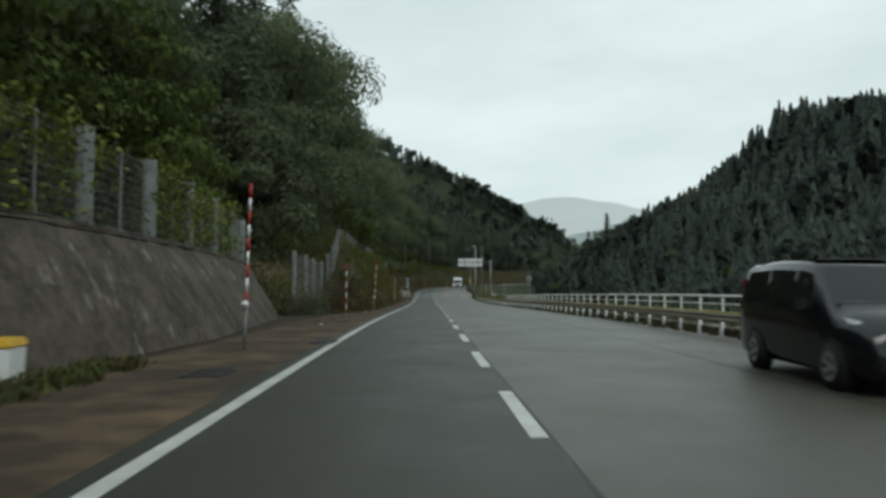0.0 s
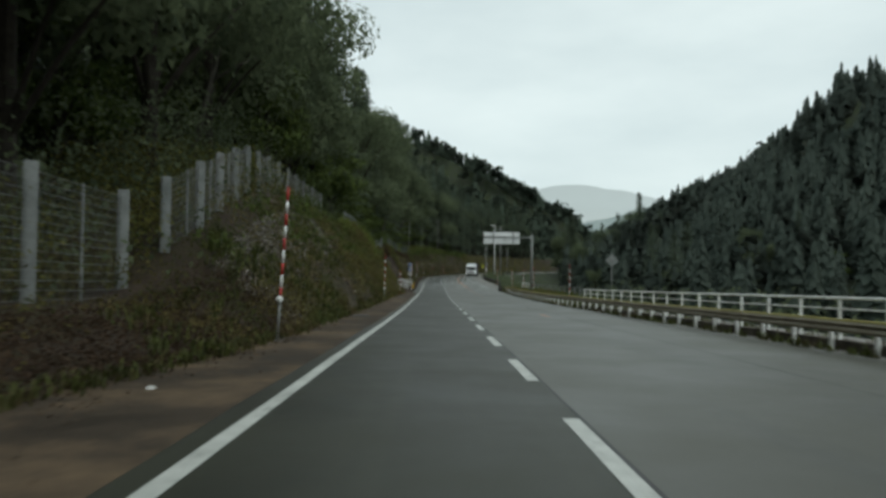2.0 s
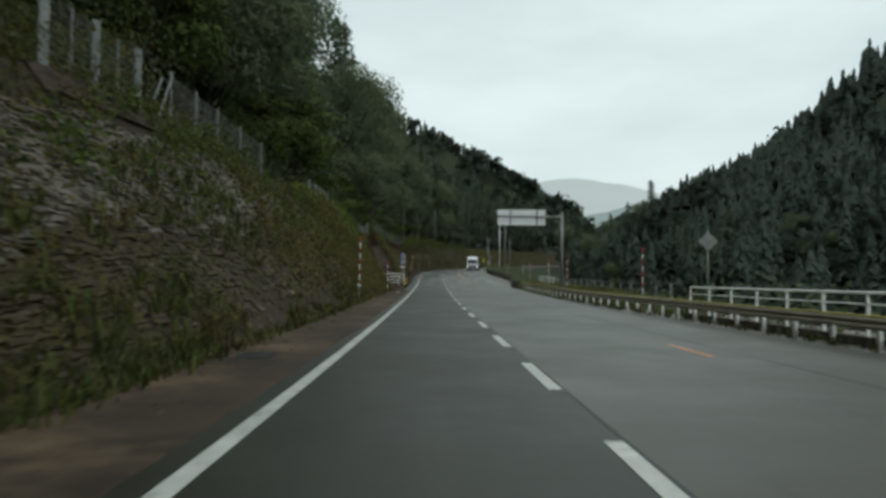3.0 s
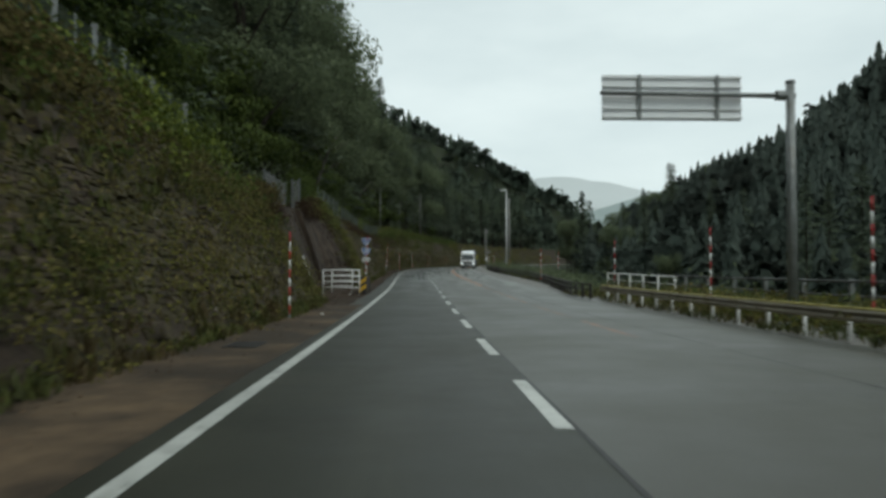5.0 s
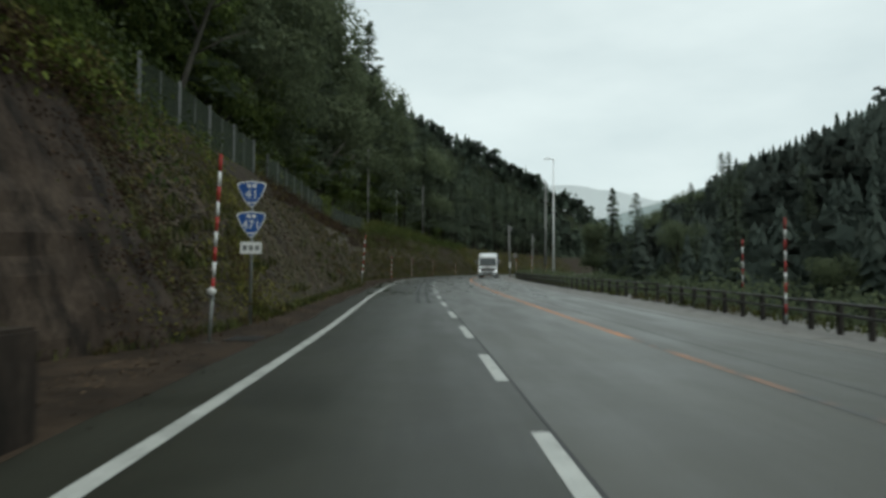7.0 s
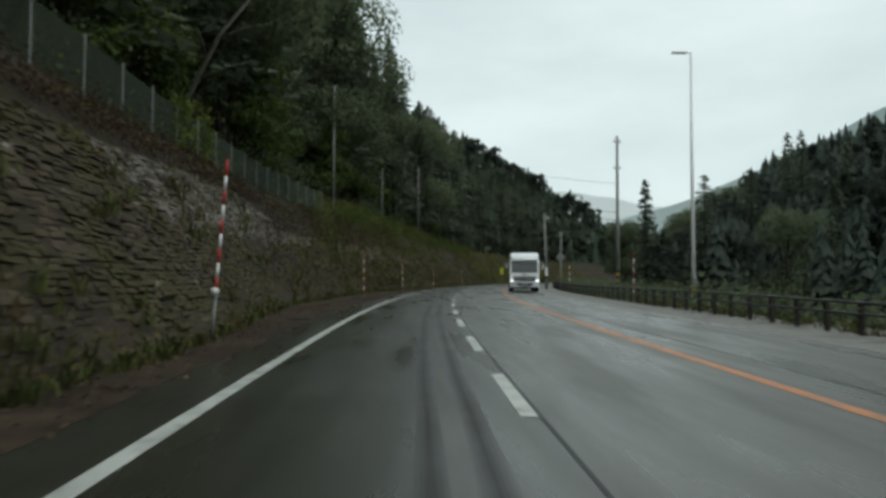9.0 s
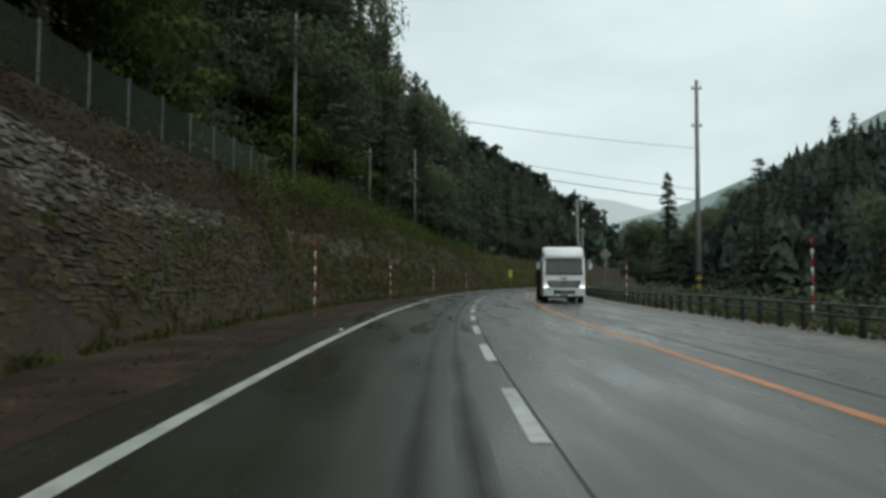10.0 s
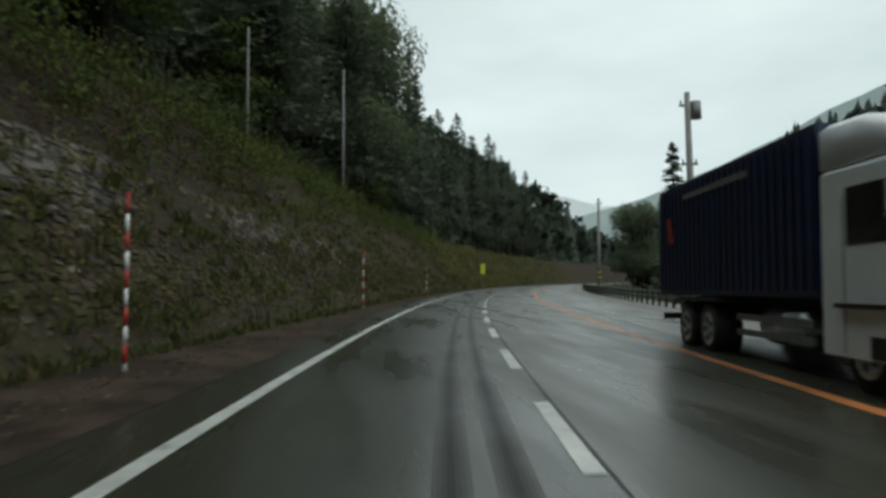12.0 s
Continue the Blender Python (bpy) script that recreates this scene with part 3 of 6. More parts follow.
parapet = thing("parapet", pose(-3.77, 139.5, road_z(139.5)), "low brown-stained concrete parapet with a striped end", "parapet", kind="structure")
part("wall", Mesh().box((0, 0, 0.4), (0.36, 4.1, 1.08)), MOSSY, parapet, bevel=0.03)
plate = part("end_plate", Mesh().box((0.02, -2.07, 0.5), (0.38, 0.03, 0.92)), BLACK, parapet, "black plate with slanting yellow stripes")
for z in (0.06, 0.44):
    m = Mesh().prism([(-0.17, z), (0.205, z + 0.28), (0.205, z + 0.50), (-0.17, z + 0.22)], lambda p, q: Vector((p[0], -2.09 - 0.006 * q, p[1])))
    part("stripe", m, YELLOW, plate, "yellow stripe")
irons = thing("step_irons", pose(0, 0, 0), "row of dull steel step irons climbing the concrete wall", "step irons")
for k in range(16):
    u = 0.06 + 0.057 * k
    y = 135.95 - 1.9 * u
    a, b = bank(y, u, 0.18), bank(y + 0.34, u, 0.18)
    out = bank(y, u, 0.36) - a
    part("rung", Mesh().tube([a, a + out, b + out, b], 0.012, 6), GALV, irons, smooth=True)


pipe = thing("drain_pipe", pose(0, 0, 0), "thin pale drain pipe lying on the concrete wall", "pipe")
foot, head = bank(138.2, 0.05, 0.27), bank(137.6, 0.37, 0.27)
part("tube", Mesh().tube([foot, foot.lerp(head, 0.5) + Vector((0.01, 0, 0.01)), head], 0.022, 8), WHITE_PAINT, pipe, smooth=True)
part("collar", Mesh().tube([head, head + (head - foot).normalized() * 0.16], 0.05, 10), WHITE_PAINT, pipe, "wider pipe socket", True)
part("clamp", Mesh().box(foot + Vector((0, 0.06, 0)), (0.16, 0.22, 0.05)), GALV, pipe, "flat steel clamp", bevel=0.01)


def stone_mesh(rng):
    """A rough squared stone about 1 wide, 0.6 high, 0.5 deep, face towards +x."""
    m = Mesh()
    pts = []
    for x in (-0.25, 0.25):
        for y, z in ((-0.5, -0.3), (0.5, -0.3), (0.5, 0.3), (-0.5, 0.3)):
            j = 0.045
            k = 0.96 if x > 0 else 1.0
            pts.append((x + rng.uniform(-0.07, 0.07) * (x > 0), y * k + rng.uniform(-j, j), z * k + rng.uniform(-j, j)))
    pts.append((0.25 + rng.uniform(0.0, 0.07), rng.uniform(-0.12, 0.12), rng.uniform(-0.1, 0.1)))
    m.add(pts, [(3, 2, 1, 0), (0, 1, 5, 4), (1, 2, 6, 5), (2, 3, 7, 6), (3, 0, 4, 7), (4, 5, 8), (5, 6, 8), (6, 7, 8), (7, 4, 8)])
    return m


rng = random.Random(5)
STONES = [stone_mesh(rng) for _ in range(12)]
STONE_DATA = []
for s in STONES:
    me = s.data("stone", STONE_P)
    fix_normals(me)
    STONE_DATA.append(me)


def masonry(name, y0, y1, label, near0, near1, seed, sparse=0.0, courses=44, cover=lambda y: 0.86, clean=None):
    """Coursed rubble up to the share cover(y) of the bank; stones above the share clean(y) are washed pale."""
    wall = thing(name, pose(0, 0, 0), label, "stone embankment", kind="structure")
    rng = random.Random(seed)
    rest, washed = Mesh(), Mesh()
    singles = 0
    for row in range(courses):
        y = y0 + rng.uniform(0, 0.4)
        while y < y1:
            length = rng.uniform(0.18, 0.52)
            top = cover(y)
            u = (row + 0.5) / courses * top
            slope_len = (top_h(y) ** 2 + (toe(y) - top_off(y)) ** 2) ** 0.5
            h = slope_len * top / courses
            bare = noise.noise((y * 0.13, u * 2.2, seed)) + (u - 0.45) * 0.5
            if rng.random() < 0.93 and h > 0.06 and bare + rng.gauss(0, 0.16) > -0.42 + sparse + 0.12 * (y < 148):
                p = bank(y + length / 2, u, rng.uniform(-0.15, -0.085))
                up = bank(y + length / 2, min(u + 0.03, 1)) - bank(y + length / 2, u)
                lean = math.degrees(math.atan2(-up.x, up.z))
                mm = pose(p.x, p.y, p.z, rng.uniform(-4, 4), -lean + rng.uniform(-5.5, 5.5), rng.uniform(-6, 6)) @ Matrix.Diagonal((0.34, length * 1.02, h * 1.6 * rng.uniform(0.86, 1.1), 1))
                k = rng.randrange(12)
                if near0 < y < near1 and singles < 300:
                    ob = new("stone", STONE_DATA[k])
                    ob.matrix_basis = mm
                    ob.parent = wall
                    singles += 1
                else:
                    pale = clean is not None and u + 0.10 * noise.noise((y * 0.3, u * 3, 5)) + rng.gauss(0, 0.03) > clean(y)
                    (washed if pale else rest).add([mm @ Vector(q) for q in STONES[k].v], STONES[k].f)
            y += length
    for m, material, text in ((rest, STONE, "rows of rough weathered stones"), (washed, STONE_CLEAN, "upper courses of pale washed stones")):
        if m.v:
            ob = new("stones", m.data("stones", material))
            ob.parent = wall
            tagged(ob, text, kind="stuff")
    return wall


def outcrop(name, label, y0, y1, count, seed):
    """Larger blocks that stand proud of the coursed stones."""
    rng = random.Random(seed)
    m = Mesh()
    for _ in range(count):
        y, u = rng.uniform(y0, y1), rng.uniform(0.04, 0.95)
        if noise.noise((y * 0.18, u * 2.4, seed)) < -0.05:
            continue
        p = bank(y, u, rng.uniform(-0.12, 0.0))
        size = rng.uniform(0.28, 0.7)
        mm = pose(p.x, p.y, p.z, rng.uniform(-14, 14), -22 + rng.uniform(-12, 12), rng.uniform(-18, 18)) @ Matrix.Diagonal((0.5, size, size * rng.uniform(0.5, 0.95), 1))
        block = STONES[rng.randrange(12)]
        m.add([mm @ Vector(q) for q in block.v], block.f)
    ob = new(name, m.data(name, STONE))
    tagged(ob, label, "stones", kind="stuff")


outcrop("rough_blocks", "larger rough blocks standing out of the old stone bank", 82, 130, 620, 61)

# ---- fences on the bank ----
def h_post(height, w=0.24, d=0.16):
    m = Mesh()
    m.box((0, -d / 2, height / 2), (w, 0.016, height))
    m.box((0, d / 2, height / 2), (w, 0.016, height))
    m.box((0, 0, height / 2), (0.016, d - 0.016, height))
    return m


def fence(name, stations, off_fn, h_fn, height, label, ropes, mesh_mat, thin=True, post_turn=90, group="roadside rockfall fences", wide=0.24, post_mat=None):
    root = thing(name, pose(0, 0, 0), label, "fence", group)
    pm = h_post(height, wide).data("post", post_mat or GALV)
    fix_normals(pm)
    tm = Mesh().tube([(0, 0, 0), (0, 0, height * 0.93)], 0.03 if post_mat is None else 0.018, 6).data("thin_post", post_mat or GALV)
    for i, y in enumerate(stations):
        ob = new("post", pm)
        p = at(y, off_fn(y), h_fn(y) - 0.1)
        ob.matrix_basis = pose(p.x, p.y, p.z, 0, 0, post_turn - 55)
        ob.parent = root
        if thin and i < len(stations) - 1:
            ym = (y + stations[i + 1]) / 2
            ob = new("thin_post", tm)
            p = at(ym, off_fn(ym), h_fn(ym) - 0.05)
            ob.matrix_basis = pose(p.x, p.y, p.z)
            ob.parent = root
    for i in range(len(stations) - 1):
        a, b = stations[i], stations[i + 1]
        m = Mesh()
        for k in range(ropes):
            z = height * (0.06 + 0.88 * k / (ropes - 1))
            pa, pb = at(a, off_fn(a), h_fn(a) - 0.1 + z), at(b, off_fn(b), h_fn(b) - 0.1 + z)
            m.tube([pa, (pa + pb) / 2 + Vector((0, 0, -0.015)), pb], 0.026 if mesh_mat is GALV else 0.006, 4, caps=False)
        uprights = 56 if mesh_mat is GREEN_MESH else 30
        for k in range(1, uprights):
            t = k / uprights
            ym = a + (b - a) * t
            q = at(ym, off_fn(ym), h_fn(ym) - 0.1)
            m.tube([q + Vector((0, 0, height * 0.06)), q + Vector((0, 0, height * 0.94))], 0.010 if mesh_mat is GREEN_MESH else 0.0045, 3, caps=False)
        part("wire_mesh", m, mesh_mat, root, "fine wire mesh", kind="stuff")
    return root


def span(a, b, n):
    return [a + (b - a) * i / (n - 1) for i in range(n)]


fence("fence", span(-30, 36.7, 17), lambda y: top_off(y) - 0.15, lambda y: top_h(y) + 0.05, 2.3,
      "grey steel post fence overgrown with green vines", 12, WIRE, wide=0.33)
fence("fence", [43.3, 47.6, 52.3, 56.6], lambda y: table(y, (43.3, 47.6, 52.3, 56.6), (-8.6, -8.65, -8.9, -8.95)), lambda y: 0.9, 2.75,
      "tall grey steel post fence on a low mossy wall", 14, WIRE)
fence("fence", [59.2, 61.9, 64.6, 67.5, 70.4], lambda y: top_off(y) - 0.5, lambda y: top_h(y) + 0.05, 2.1,
      "grey steel post fence climbing the bank", 12, WIRE)
fence("fence", [73.5, 76.2, 79.2], lambda y: top_off(y) - 0.55, lambda y: top_h(y) + 0.1, 1.95,
      "grey steel post fence along the top of the stone bank", 11, WIRE, wide=0.2)
fence("fence", [82.0, 84.7, 87.5, 91.2, 95.5], lambda y: top_off(y) - 0.55, lambda y: top_h(y) + 0.1, 1.85,
      "fence of slim galvanised posts above the stone bank", 11, WIRE, thin=False, wide=0.06)
fence("fence", [109.6, 112.4, 114.5, 116.8, 118.8, 121.0, 123.6], lambda y: top_off(y) - 0.35, lambda y: top_h(y) - 0.25, 1.95,
      "green mesh fence half hidden by shrubs above the bank", 12, GREEN_MESH, wide=0.16)
fence("fence", [134.3, 135.6, 136.95, 138.7, 140.4], lambda y: top_off(y) - 0.1, lambda y: top_h(y) - 0.1, 1.6,
      "grey fence with horizontal bars above the concrete wing wall", 11, GALV, thin=False, wide=0.09, post_mat=POST_PALE)
fence("fence", [143.0, 145.85], lambda y: top_off(y) - 0.1, lambda y: top_h(y) - 0.05, 1.95,
      "pale steel fence panel with wire mesh beside the chute", 12, WIRE, thin=False, wide=0.09, post_mat=POST_PALE)
fence("fence", span(157.6, 173, 5), lambda y: top_off(y) - 0.35, lambda y: top_h(y) + 0.05, 1.9,
      "grey steel post fence above the stone bank", 11, GREEN_MESH, wide=0.09, post_mat=POST_PALE)
fence("fence", span(176, 231, 22), lambda y: top_off(y) - 0.3, lambda y: top_h(y) + 0.08, 1.65,
      "green wire mesh fence with slim pale posts", 13, GREEN_MESH, thin=False, wide=0.05, post_mat=POST_PALE)
for y, o, h, L in ((36.7, -9.95, 2.4, 1.9), (82.0, top_off(82) - 0.5, top_h(82), 1.7), (81.8, top_off(82) - 0.75, top_h(82), 1.6)):
    a, b = at(y - 1.3, o, h), at(y, o, h + L)
    lone("brace_post", Mesh().tube([a, b], 0.045, 8), GALV, "slanting galvanised brace of a fence post", "brace", group="fence braces")


# ---- snow poles ----
def snow_pole(height, foot, collar):
    root = thing("snow_pole", pose(0, 0, 0), "red and white banded snow marker pole", "snow pole", "snow marker poles")
    part("foot_tube", Mesh().tube([(0, 0, -0.1), (0, 0, foot)], 0.032, 10), GALV, root, "grey steel foot tube", True)
    n = round((height - foot) / 0.27)
    step = (height - foot) / n
    for i in range(n):
        z = foot + i * step
        part("band", Mesh().tube([(0, 0, z), (0, 0, z + step)], 0.029 if collar else 0.024, 12), RED_PAINT if (n - 1 - i) % 2 == 0 else WHITE_PAINT, root,
             "red band" if (n - 1 - i) % 2 == 0 else "white band", True)
    part("cap", Mesh().tube([(0, 0, height), (0, 0, height + 0.05)], 0.034, 12, 0.018), RED_PAINT, root)
    if collar:
        part("reflector", Mesh().tube([(0, -0.05, foot + 0.02), (0, -0.11, foot + 0.02)], 0.075, 14), WHITE_PAINT, root, "round white reflector", True)
        part("foot_plate", Mesh().box((0, 0, 0.0), (0.32, 0.26, 0.04)), CONCRETE, root, "small concrete foot", bevel=0.01)
    return root


tall = snow_pole(3.5, 0.95, True)
short = snow_pole(2.5, 0.12, False)
tall.matrix_basis = base(55.65, -5.0) @ pose(0, 0, 0, 0, 3.3, 0)
short.matrix_basis = base(37.1, -4.95)
short["label"] = "shorter red and white banded snow marker pole"
for y, o, lean in ((16.3, -4.85, 1.5), (98.15, -5.35, 1.0), (149.6, -4.95, 2.6)):
    copy_thing(tall, base(y, o) @ pose(0, 0, 0, 0, lean, 0))
copy_thing(tall, base(188.6, -5.05) @ pose(0, 0, 0, 0, 4, 0))
for y, o, h in ((118.8, -5.03, 0), (219.0, -5.4, 0), (240.97, -5.55, 0), (92.4, 8.2, 0.3), (111.7, 8.15, 0.4), (120.6, 8.2, 0.25),
                (132.5, 8.15, 0.2), (154.0, 8.1, 0.2), (164.0, 11.4, 0.0), (214, 9.6, 0), (238, 8.9, 0), (264, -5.4, 0), (290, -5.2, 0)):
    copy_thing(short, base(y, o, h))


# ---- right side: guard rail, white railing, dark fences ----
def guard_rail(y0, y1, spacing):
    root = thing("guard_rail", pose(0, 0, 0), "dirty rust-stained guard rail with a yellow top edge", "guard rail")
    prof = [(0.00, 0.40), (-0.04, 0.42), (-0.08, 0.45), (-0.08, 0.48), (-0.04, 0.52), (-0.04, 0.54), (-0.08, 0.58), (-0.08, 0.61), (-0.03, 0.65)]
    n = int((y1 - y0) / 2) + 1
    rows = []
    for i in range(n):
        y = y0 + (y1 - y0) * i / (n - 1)
        rows.append([at(y, 7.2 + a, h) for a, h in prof] + [at(y, 7.23 + a, h - 0.002) for a, h in prof[::-1]])
    part("beam", Mesh().loft(rows), RUST_BEAM, root)
    rows = []
    for i in range(n):
        y = y0 + (y1 - y0) * i / (n - 1)
        rows.append([at(y, 7.15, 0.655), at(y, 7.15, 0.69), at(y, 7.26, 0.69), at(y, 7.26, 0.655)])
    part("top_edge", Mesh().loft(rows), YELLOW_EDGE, root, "yellow top edge strip")
    pm = Mesh().tube([(0, 0, -0.15), (0, 0, 0.6)], 0.055, 10).data("post", WHITE_PAINT, True)
    y = y0 + 0.4
    while y < y1:
        ob = new("post", pm)
        ob.matrix_basis = base(y, 7.30)
        ob.parent = root
        y += spacing
    return root


def railing(y0, y1, spacing, label, off=7.65, h1=1.12, thick=0.06):
    root = thing("railing", pose(0, 0, 0), label, "railing", "white railings")
    n = max(2, int((y1 - y0) / 2) + 1)
    ys = [y0 + (y1 - y0) * i / (n - 1) for i in range(n)]
    part("top_rail", Mesh().tube([at(y, off, h1) for y in ys], 0.032, 8), WHITE_PAINT, root, smooth=True)
    part("middle_rail", Mesh().tube([at(y, off, h1 - 0.24 * thick / 0.06) for y in ys], 0.018, 8), WHITE_PAINT, root, smooth=True)
    pm = Mesh().box((0, 0, h1 / 2 - 0.1), (thick, thick, h1 + 0.2)).data("post", WHITE_PAINT)
    k = round((y1 - y0) / spacing)
    for i in range(k + 1):
        ob = new("post", pm)
        ob.matrix_basis = base(y0 + (y1 - y0) * i / k, off)
        ob.parent = root
    return root


guard_rail(-60, 131.2, 1.76)
railing(-60.3, 84.4, 1.84, "white painted two-rail railing behind the guard rail")
rings = []
for i in range(74):
    y = -60.6 + 145.4 * i / 73
    rings.append([at(y, 7.53, -0.1), at(y, 7.55, 0.2), at(y, 7.77, 0.2), at(y, 7.79, -0.1)])
lone("railing_kerb", Mesh().loft(rings), CONCRETE, "stained concrete kerb under the railing", "kerb", "structure")
railing(131.4, 144.05, 2.53, "short white two-rail railing on the culvert edge", 10.7, 1.06, 0.09)


def dark_fence(y0, y1, off_fn, spacing, height, rails, label):
    root = thing("roadside_fence", pose(0, 0, 0), label, "fence", "dark roadside fences")
    n = max(2, int((y1 - y0) / 2) + 1)
    ys = [y0 + (y1 - y0) * i / (n - 1) for i in range(n)]
    for k in range(rails):
        h = height * (1 - 0.36 * k)
        part("rail", Mesh().tube([at(y, off_fn(y) - 0.08, h) for y in ys], 0.036, 8), DARK_STEEL, root, smooth=True)
    pm = Mesh().box((0, 0, height / 2), (0.13, 0.11, height + 0.1)).data("post", DARK_STEEL)
    bevelled(pm, 0.02, 1)
    y = y0
    while y <= y1:
        ob = new("post", pm)
        ob.matrix_basis = base(y, off_fn(y))
        ob.parent = root
        y += spacing
    return root


dark_fence(132.0, 167.5, lambda y: table(y, (132, 136, 139, 144.4, 149, 152.7, 158, 168), (6.85, 6.8, 7.05, 7.6, 8.0, 8.5, 8.9, 9.4)), 1.55, 0.68, 2, "dark brown steel post and rail fence")
back = dark_fence(96.0, 131.0, lambda y: 10.65, 2.6, 1.1, 2, "dark fence with a grey top rail behind the guard rail")
back.children[0].data.materials[0] = GALV
dark_fence(168, 330, lambda y: table(y, (168, 185, 330), (9.4, 8.9, 8.7)), 1.5, 0.72, 2, "long dark brown steel post and rail fence along the river side")


# ---- signs, lamps, poles ----
def sign_gantry():
    root = thing("overhead_sign", base(115.7, 8.45), "grey cantilever road sign seen from its back", "road sign")
    part("post", Mesh().tube([(0, 0, 0.0), (0, 0, 6.3)], 0.13, 16, 0.11), GALV, root, smooth=True)
    part("cap", Mesh().tube([(0, 0, 6.3), (0, 0, 6.36)], 0.125, 16), GALV, root)
    part("arm", Mesh().tube([(0.12, 0, 5.96), (-5.0, 0, 6.0)], 0.07, 12, 0.05), GALV, root, smooth=True)
    part("flange", Mesh().tube([(-0.13, 0, 5.97), (-0.38, 0, 5.97)], 0.13, 14), GALV, root)
    part("panel", Mesh().box((-3.08, 0.16, 5.92), (3.68, 0.03, 1.2)), ALU, root, "plain bright aluminium sign back", bevel=0.01)
    for z in (5.40, 5.63, 6.21, 6.45):
        part("stiffener", Mesh().box((-3.08, 0.115, z), (3.68, 0.05, 0.05)), ALU, root)
    for x in (-3.95, -1.9):
        part("bracket", Mesh().box((x, 0.10, 5.92), (0.09, 0.06, 1.18)), GALV, root, "vertical bracket")
    part("base_plate", Mesh().box((0, 0, 0.03), (0.6, 0.6, 0.06)), GALV, root)
    return root


sign_gantry()


def back_sign():
    root = thing("warning_sign", base(92.4, 11.2, -0.6), "grey back of a diamond warning sign on a post", "road sign")
    part("post", Mesh().tube([(0, 0, 0), (0, 0, 4.3)], 0.04, 10), GALV, root, smooth=True)
    r = 0.47
    m = Mesh().prism([(0, -r), (r, 0), (0, r), (-r, 0)], lambda p, k: Vector((p[0], -0.045 - 0.02 * k, 3.75 + p[1])))
    part("plate", m, GALV, root, bevel=0.006)
    return root


back_sign()
d2 = thing("warning_sign", base(246, 8.7), "pale diamond warning sign on a thin post", "road sign")
part("post", Mesh().tube([(0, 0, 0), (0, 0, 3.6)], 0.035, 10), GALV, d2, smooth=True)
part("plate", Mesh().prism([(0, -0.45), (0.45, 0), (0, 0.45), (-0.45, 0)], lambda p, k: Vector((p[0], -0.045 - 0.02 * k, 3.2 + p[1]))), LIGHT_CONC, d2, bevel=0.006)


def text_mesh(body, size, material, m, parent, name="numerals"):
    cu = bpy.data.curves.new(name, "FONT")
    cu.body = body
    cu.size = size
    cu.align_x, cu.align_y = "CENTER", "CENTER"
    cu.extrude = 0.004
    ob = new(name, cu)
    dg = bpy.context.evaluated_depsgraph_get()
    me = bpy.data.meshes.new_from_object(ob.evaluated_get(dg))
    bpy.data.objects.remove(ob)
    me.materials.clear()
    me.materials.append(material)
    ob = new(name, me)
    ob.matrix_basis = m
    ob.parent = parent
    return ob


def shield_outline(s):
    pts = []
    corners = ((-0.5, 0.42), (0.5, 0.42), (0.0, -0.52))
    for i, c in enumerate(corners):
        c, p, n = Vector(c), Vector(corners[i - 1]), Vector(corners[(i + 1) % 3])
        a, b = (p - c).normalized(), (n - c).normalized()
        r = 0.26
        for k in range(7):
            t = k / 6
            q = c + a * r * (1 - t) ** 2 + b * r * t**2 + (a + b) * 0.0
            pts.append((q.x * s * 1.12, q.y * s))
    bowed = []
    for i, p in enumerate(pts):
        bowed.append(p)
        if i % 7 == 6:
            n = pts[(i + 1) % len(pts)]
            mx, my = (p[0] + n[0]) / 2, (p[1] + n[1]) / 2
            d = math.hypot(mx, my)
            bowed.append((mx * (1 + 0.035 * s / d), my * (1 + 0.035 * s / d)))
    return bowed


def route_sign():
    root = thing("route_sign", base(154.2, -5.19), "two blue national route shields on one post", "road sign")
    part("post", Mesh().tube([(0, 0, -0.1), (0, 0, 3.45)], 0.038, 12), GALV, root, "grey steel tube", True)
    for z, num in ((3.2, "41"), (2.45, "471")):
        out = part("shield", Mesh().prism(shield_outline(0.76), lambda p, k, z=z: Vector((p[0], -0.05 - 0.012 * k, z + p[1]))), WHITE_PAINT, root, "white shield border")
        part("shield_face", Mesh().prism(shield_outline(0.69), lambda p, k, z=z: Vector((p[0], -0.062 - 0.005 * k, z + p[1]))), BLUE_SIGN, out, "blue shield with white numerals")
        text_mesh(num, 0.33 if len(num) == 2 else 0.30, WHITE_PAINT, pose(0, -0.071, z + 0.0, 90, 0, 0), out)
        for x in (-0.065, 0.065):
            part("character_bar", Mesh().box((x, -0.069, z + 0.225), (0.10, 0.006, 0.085)), WHITE_PAINT, out)
        part("small_bar", Mesh().box((0, -0.069, z - 0.20), (0.2, 0.006, 0.035)), WHITE_PAINT, out)
    plate = part("plate", Mesh().box((0, -0.055, 1.89), (0.52, 0.015, 0.29)), WHITE_PAINT, root, "small white plate with unreadable marks", bevel=0.004)
    for i in range(3):
        part("mark_bar", Mesh().box((-0.15 + 0.15 * i, -0.065, 1.89), (0.1, 0.006, 0.12)), GALV, plate)
    return root


route_sign()


